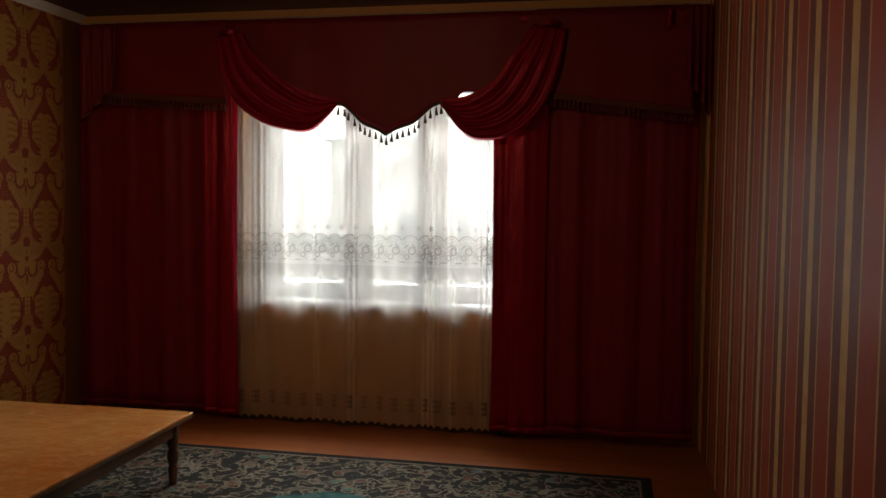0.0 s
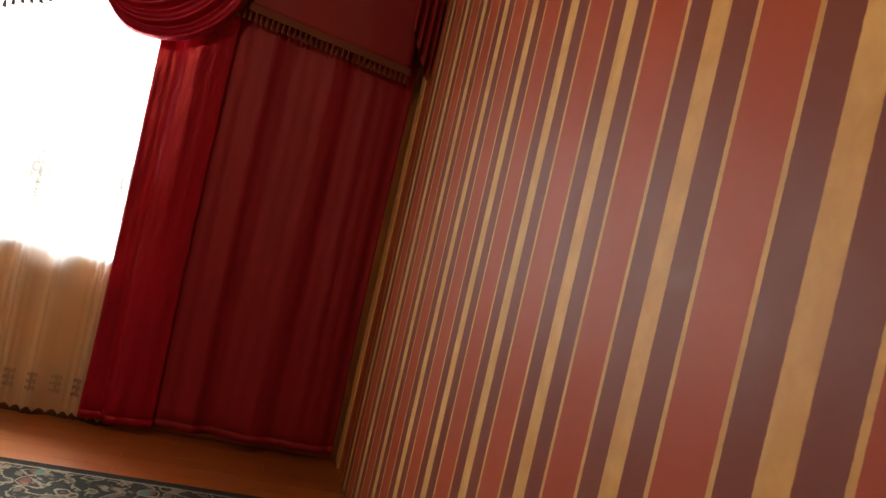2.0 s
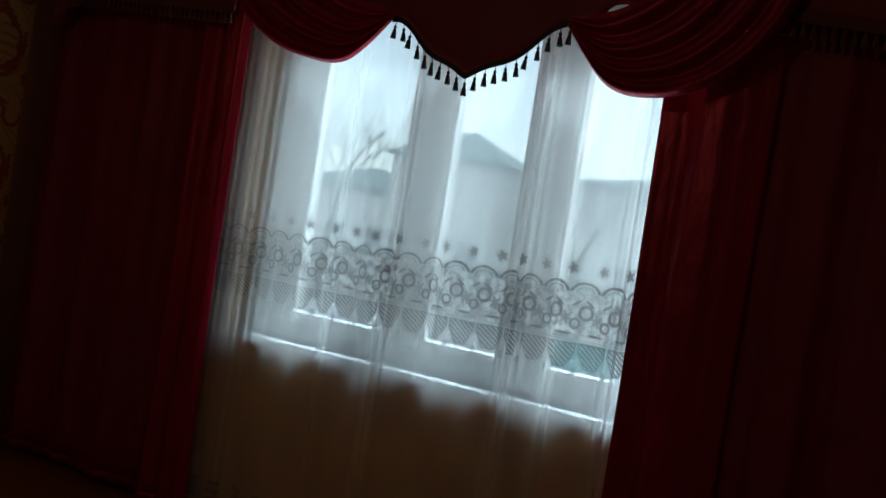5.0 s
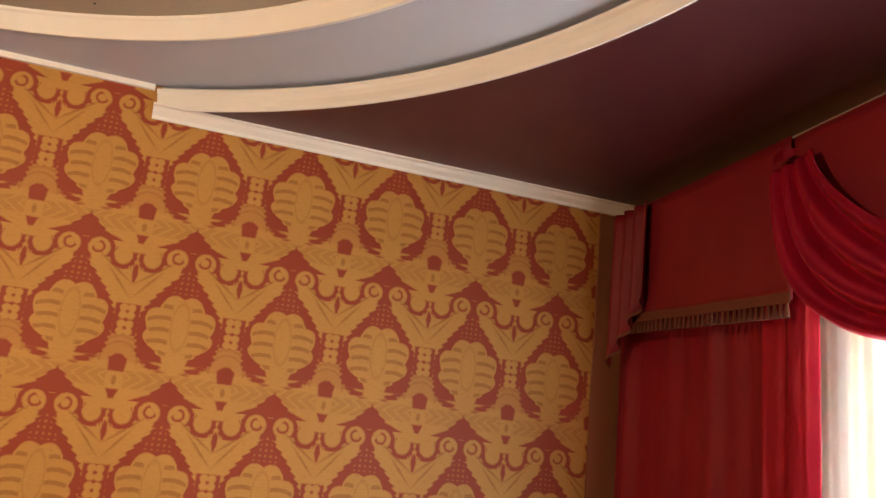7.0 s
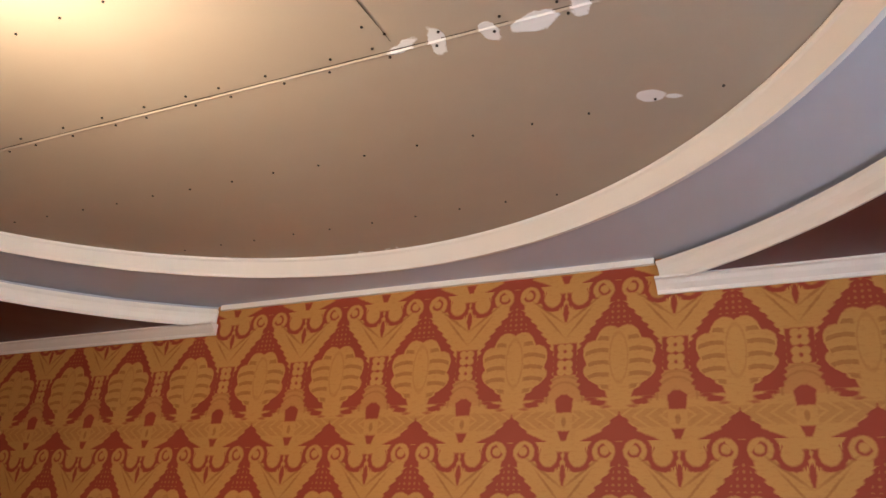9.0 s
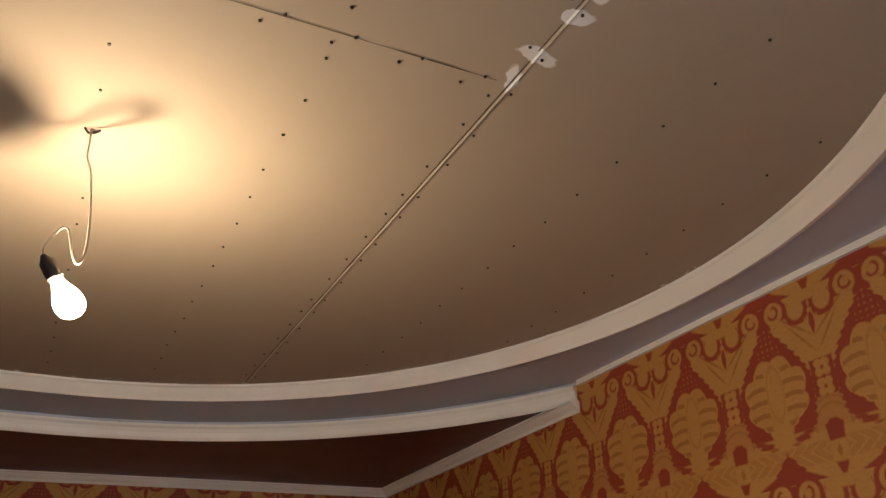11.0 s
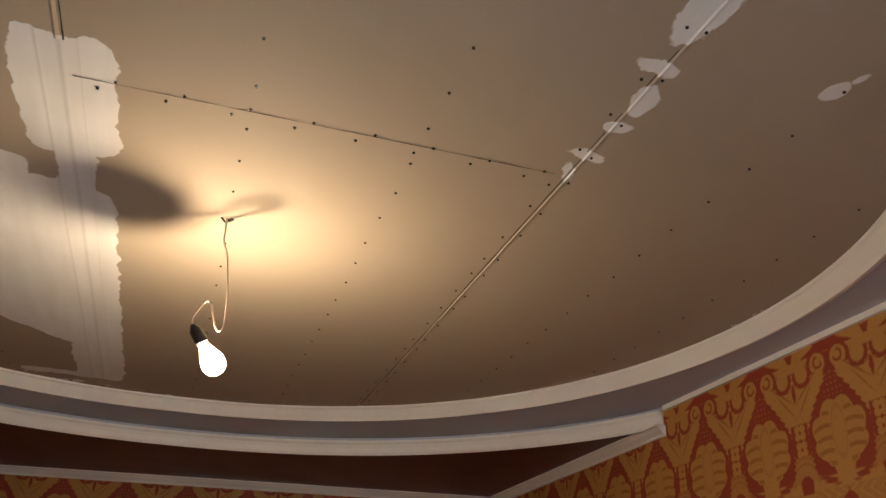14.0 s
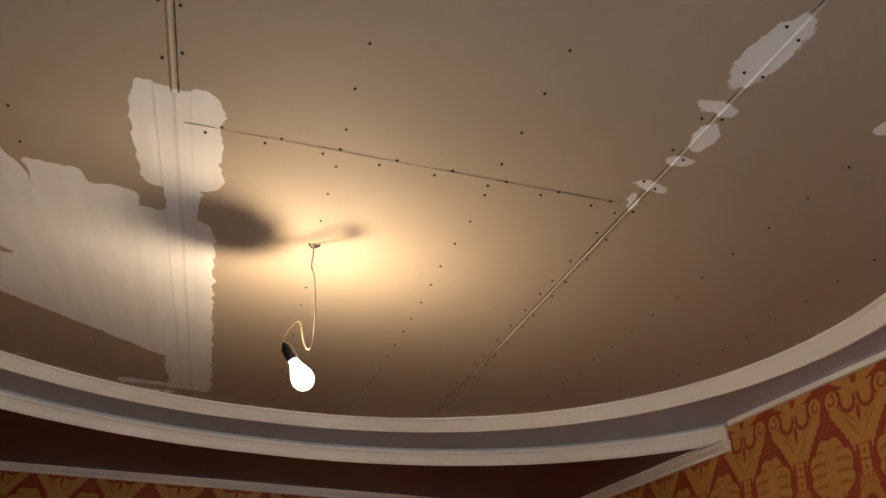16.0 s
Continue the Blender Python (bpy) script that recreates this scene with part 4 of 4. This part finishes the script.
def lip(x0, y0, x1, y1, off, wide):
    """The bare cut edge of a board beside a joint."""
    d = (Vector((x1, y1)) - Vector((x0, y0))).normalized()
    n = Vector((-d.y, d.x, 0))
    c = n * off
    return sweep([Vector((x0, y0, Z_TOP)) + c, Vector((x1, y1, Z_TOP)) + c], [(-wide / 2, 0.0), (0, -0.004), (wide / 2, 0.0)], lambda i: (n, Vector((0, 0, 1))))


for y0, y1 in ((-1.14, -1.665), (-1.92, -1.965), (-2.005, -2.05), (-2.155, -2.19), (-2.235, -2.325), (-2.36, -4.92)):
    structure(part("board_joint", joint(X_S1, y0, X_S1, y1, 0.0055), M_SEAM), "open dark joint between plasterboards", "joint")
structure(part("board_joint", joint(X_S2 - 0.010, -1.05, X_S2 - 0.010, -2.335, 0.006), M_SEAM), "open dark joint between plasterboards", "joint")
structure(part("board_joint", joint(X_S2 - 0.02, -2.455, X_S1 + 0.03, -2.445, 0.0045), M_SEAM), "open dark joint between plasterboards", "joint")
for a in ((X_S1, -1.14, X_S1, -4.92, -0.008, 0.008), (X_S2, -1.05, X_S2, -2.335, 0.004, 0.014)):
    structure(part("board_edge", lip(*a), M_GYPSUM), "raised cut edge of a plasterboard", "joint")
screws = bmesh.new()
r = random.Random(7)


def screw(x, y):
    bmesh.ops.create_cone(screws, segments=8, radius1=0.0036, radius2=0.0036, depth=0.004, cap_ends=True, matrix=Matrix.Translation((x, y, Z_TOP - 0.001)))


def inside(x, y, k=0.97):
    return ((x - CX) / IA) ** 2 + ((y - CY) / IB[0 if y > CY else 1]) ** 2 < k * k


for x, y, gap in ((0.43, -2.14, 0.17), (0.825, -2.085, 0.172), (1.622, -1.905, 0.158), (2.030, -2.022, 0.166), (2.84, -2.06, 0.16), (3.24, -2.10, 0.165), (3.64, -2.05, 0.165)):
    for k in range(-8, 22):
        sy = y - gap * k
        if inside(x, sy, 0.96) and not (x > 2.6 and -4.2 < sy < -2.7):
            screw(x + r.uniform(-0.005, 0.005), sy + r.uniform(-0.010, 0.010))
for x in (X_S1, X_S2):
    y = -1.1
    while y > -5.0:
        if inside(x, y) and not (x > 2.0 and y < -2.30):
            screw(x - 0.022, y + r.uniform(-0.02, 0.02))
            screw(x + 0.022, y + r.uniform(-0.03, 0.03))
        y -= 0.155
x = X_S1 + 0.06
while x < X_S2:
    screw(x, -2.445 + r.uniform(-0.004, 0.004))
    screw(x + 0.04, -2.482 + r.uniform(-0.004, 0.004))
    x += 0.148
tagged(part("ceiling_screws", screws, M_SCREW), "small black screw heads in the plasterboard", "screws", kind="stuff")


# ---- outside ----
M_GROUND = plain("bare_winter_ground", (0.40, 0.40, 0.39), 0.9, 0.2, 0.6, 20.0)
# distant haze is put into the house colours, making them paler
M_HOUSE = plain("hazy_whitewashed_wall", (0.66, 0.66, 0.64), 0.8, 0.1, 0.8)
M_ROOF = plain("grey_green_metal_roof", (0.24, 0.34, 0.32), 0.5, 0.12, 1.0)
M_TEAL = plain("teal_gate_paint", (0.05, 0.30, 0.30), 0.5, 0.1, 1.0)
M_PANE = plain("grey_house_window", (0.30, 0.32, 0.33), 0.3, 0.1)
M_BARK = plain("bare_bark", (0.10, 0.09, 0.08), 0.9, 0.2)
GZ = -1.5
structure(part("ground", grid(2, 2, lambda u, v: (-300 + 600 * u, -300 + 700 * v, GZ)), M_GROUND), "bare ground outside reaching the horizon", "ground")


structure(part("footing", boxed(-T, W + T, BACK - T, D, GZ, -0.125), M_PLASTER), "plain footing under the room", "wall")


def house(x, y, w, d, h, roof_h, label):
    e = thing("house", (x, y, GZ), label, "house", "houses outside")
    b = bmesh.new()
    box(b, x - w / 2, x + w / 2, y, y + d, GZ, GZ + h)
    part("house_wall", b, M_HOUSE, e)
    b = bmesh.new()
    o = 0.5
    base = [b.verts.new((x + sx * (w / 2 + o), y + (d + o if sy > 0 else -o), GZ + h)) for sx, sy in ((-1, -1), (1, -1), (1, 1), (-1, 1))]
    rl = max(0.1, (w - d) / 2)
    ridge = [b.verts.new((x - rl, y + d / 2, GZ + h + roof_h)), b.verts.new((x + rl, y + d / 2, GZ + h + roof_h))]
    b.faces.new((base[0], base[1], ridge[1], ridge[0]))
    b.faces.new((base[2], base[3], ridge[0], ridge[1]))
    b.faces.new((base[1], base[2], ridge[1]))
    b.faces.new((base[3], base[0], ridge[0]))
    b.faces.new(base)
    part("roof", b, M_ROOF, e, "grey-green hipped metal roof")
    for k in range(3):
        cx = x - w / 2 + w * (k + 0.5) / 3
        wnd = part("house_window", boxed(cx - 0.6, cx + 0.6, y - 0.05, y + 0.02, GZ + 1.0, GZ + 2.3), M_PANE, e)
    return e


house(-18.0, 38, 6.5, 5.5, 6.7, 1.9, "pale two-storey house with a green hipped roof")
house(-7.5, 40, 9.0, 8.0, 6.4, 0.9, "pale long house with a low green roof")
house(-28.5, 44, 9.0, 8.0, 4.8, 1.6, "pale single-storey house with a green hipped roof")
yard = thing("yard_gate", (-1.9, 14, GZ), "teal painted metal yard gate by the road", "gate")
for k in range(2):
    part("gate_leaf", boxed(-2.9 + k * 1.02, -1.92 + k * 1.02, 14.0, 14.05, GZ + 0.05, GZ + 0.95, bevel=0.01), M_TEAL, yard)
for x in (-2.98, -0.84):
    part("gate_post", boxed(x - 0.06, x + 0.06, 13.96, 14.08, GZ, GZ + 1.1, bevel=0.01), M_TEAL, yard)
wall = thing("yard_wall", (-10, 22, GZ), "low whitewashed yard wall across the road", "wall")
part("wall_body", boxed(-24, -3.2, 22, 22.25, GZ, GZ + 1.6), M_HOUSE, wall)
part("coping", boxed(-24.1, -3.1, 21.95, 22.3, GZ + 1.6, GZ + 1.7), M_ROOF, wall)


def limb(bm, a, d, length, radius, depth, r):
    b = a + d * length
    side = d.cross(Vector((0.2, 0.9, 0.3))).normalized()
    other = d.cross(side)
    low = [bm.verts.new(a + (side * math.cos(k * 1.2566) + other * math.sin(k * 1.2566)) * radius) for k in range(5)]
    up = [bm.verts.new(b + (side * math.cos(k * 1.2566) + other * math.sin(k * 1.2566)) * radius * 0.62) for k in range(5)]
    for k in range(5):
        bm.faces.new((low[k], low[(k + 1) % 5], up[(k + 1) % 5], up[k]))
    if depth:
        for _ in range(3 if depth > 1 else 2):
            e = (d + Vector((r.uniform(-0.75, 0.75), r.uniform(-0.75, 0.75), r.uniform(-0.1, 0.6)))).normalized()
            limb(bm, a + d * length * r.uniform(0.65, 1.0), e, length * r.uniform(0.55, 0.8), radius * 0.55, depth - 1, r)


for x, y, h, seed in ((-12.5, 20, 2.4, 5), (-6.0, 26, 2.2, 9)):
    tree_ob = thing("bare_tree", (x, y, GZ), "leafless winter tree with thin spreading branches", "tree", "bare trees")
    r = random.Random(seed)
    trunk = bmesh.new()
    limb(trunk, Vector((x, y, GZ)), Vector((0.05, 0, 1)).normalized(), h, 0.14, 0, r)
    part("trunk", trunk, M_BARK, tree_ob)
    crown = bmesh.new()
    for _ in range(4):
        limb(crown, Vector((x + 0.05 * h, y, GZ + h * 0.95)), Vector((r.uniform(-0.6, 0.6), r.uniform(-0.6, 0.6), 1)).normalized(), h * 0.75, 0.035, 4, r)
    part("crown", crown, M_BARK, tree_ob)

# floor boards
n_board = 0
board_meshes = {}
y = BACK
row = 0
while y < 0.0:
    off = (row % 2) * 0.62
    x = -off
    while x < W:
        x0, x1 = max(0.0, x), min(W, x + 1.25)
        if x1 - x0 > 0.03:
            key = round(x1 - x0, 3)
            if key not in board_meshes:
                b = boxed(0, x1 - x0 - 0.0015, 0, 0.1185, -0.02, 0, bevel=0.0012)
                o = part("floor_board", b, M_FLOOR, floor)
                board_meshes[key] = o.data
            else:
                o = new("floor_board", board_meshes[key])
                o.parent = floor
            o.location = (x0, y, 0)
        x += 1.25
    y += 0.12
    row += 1
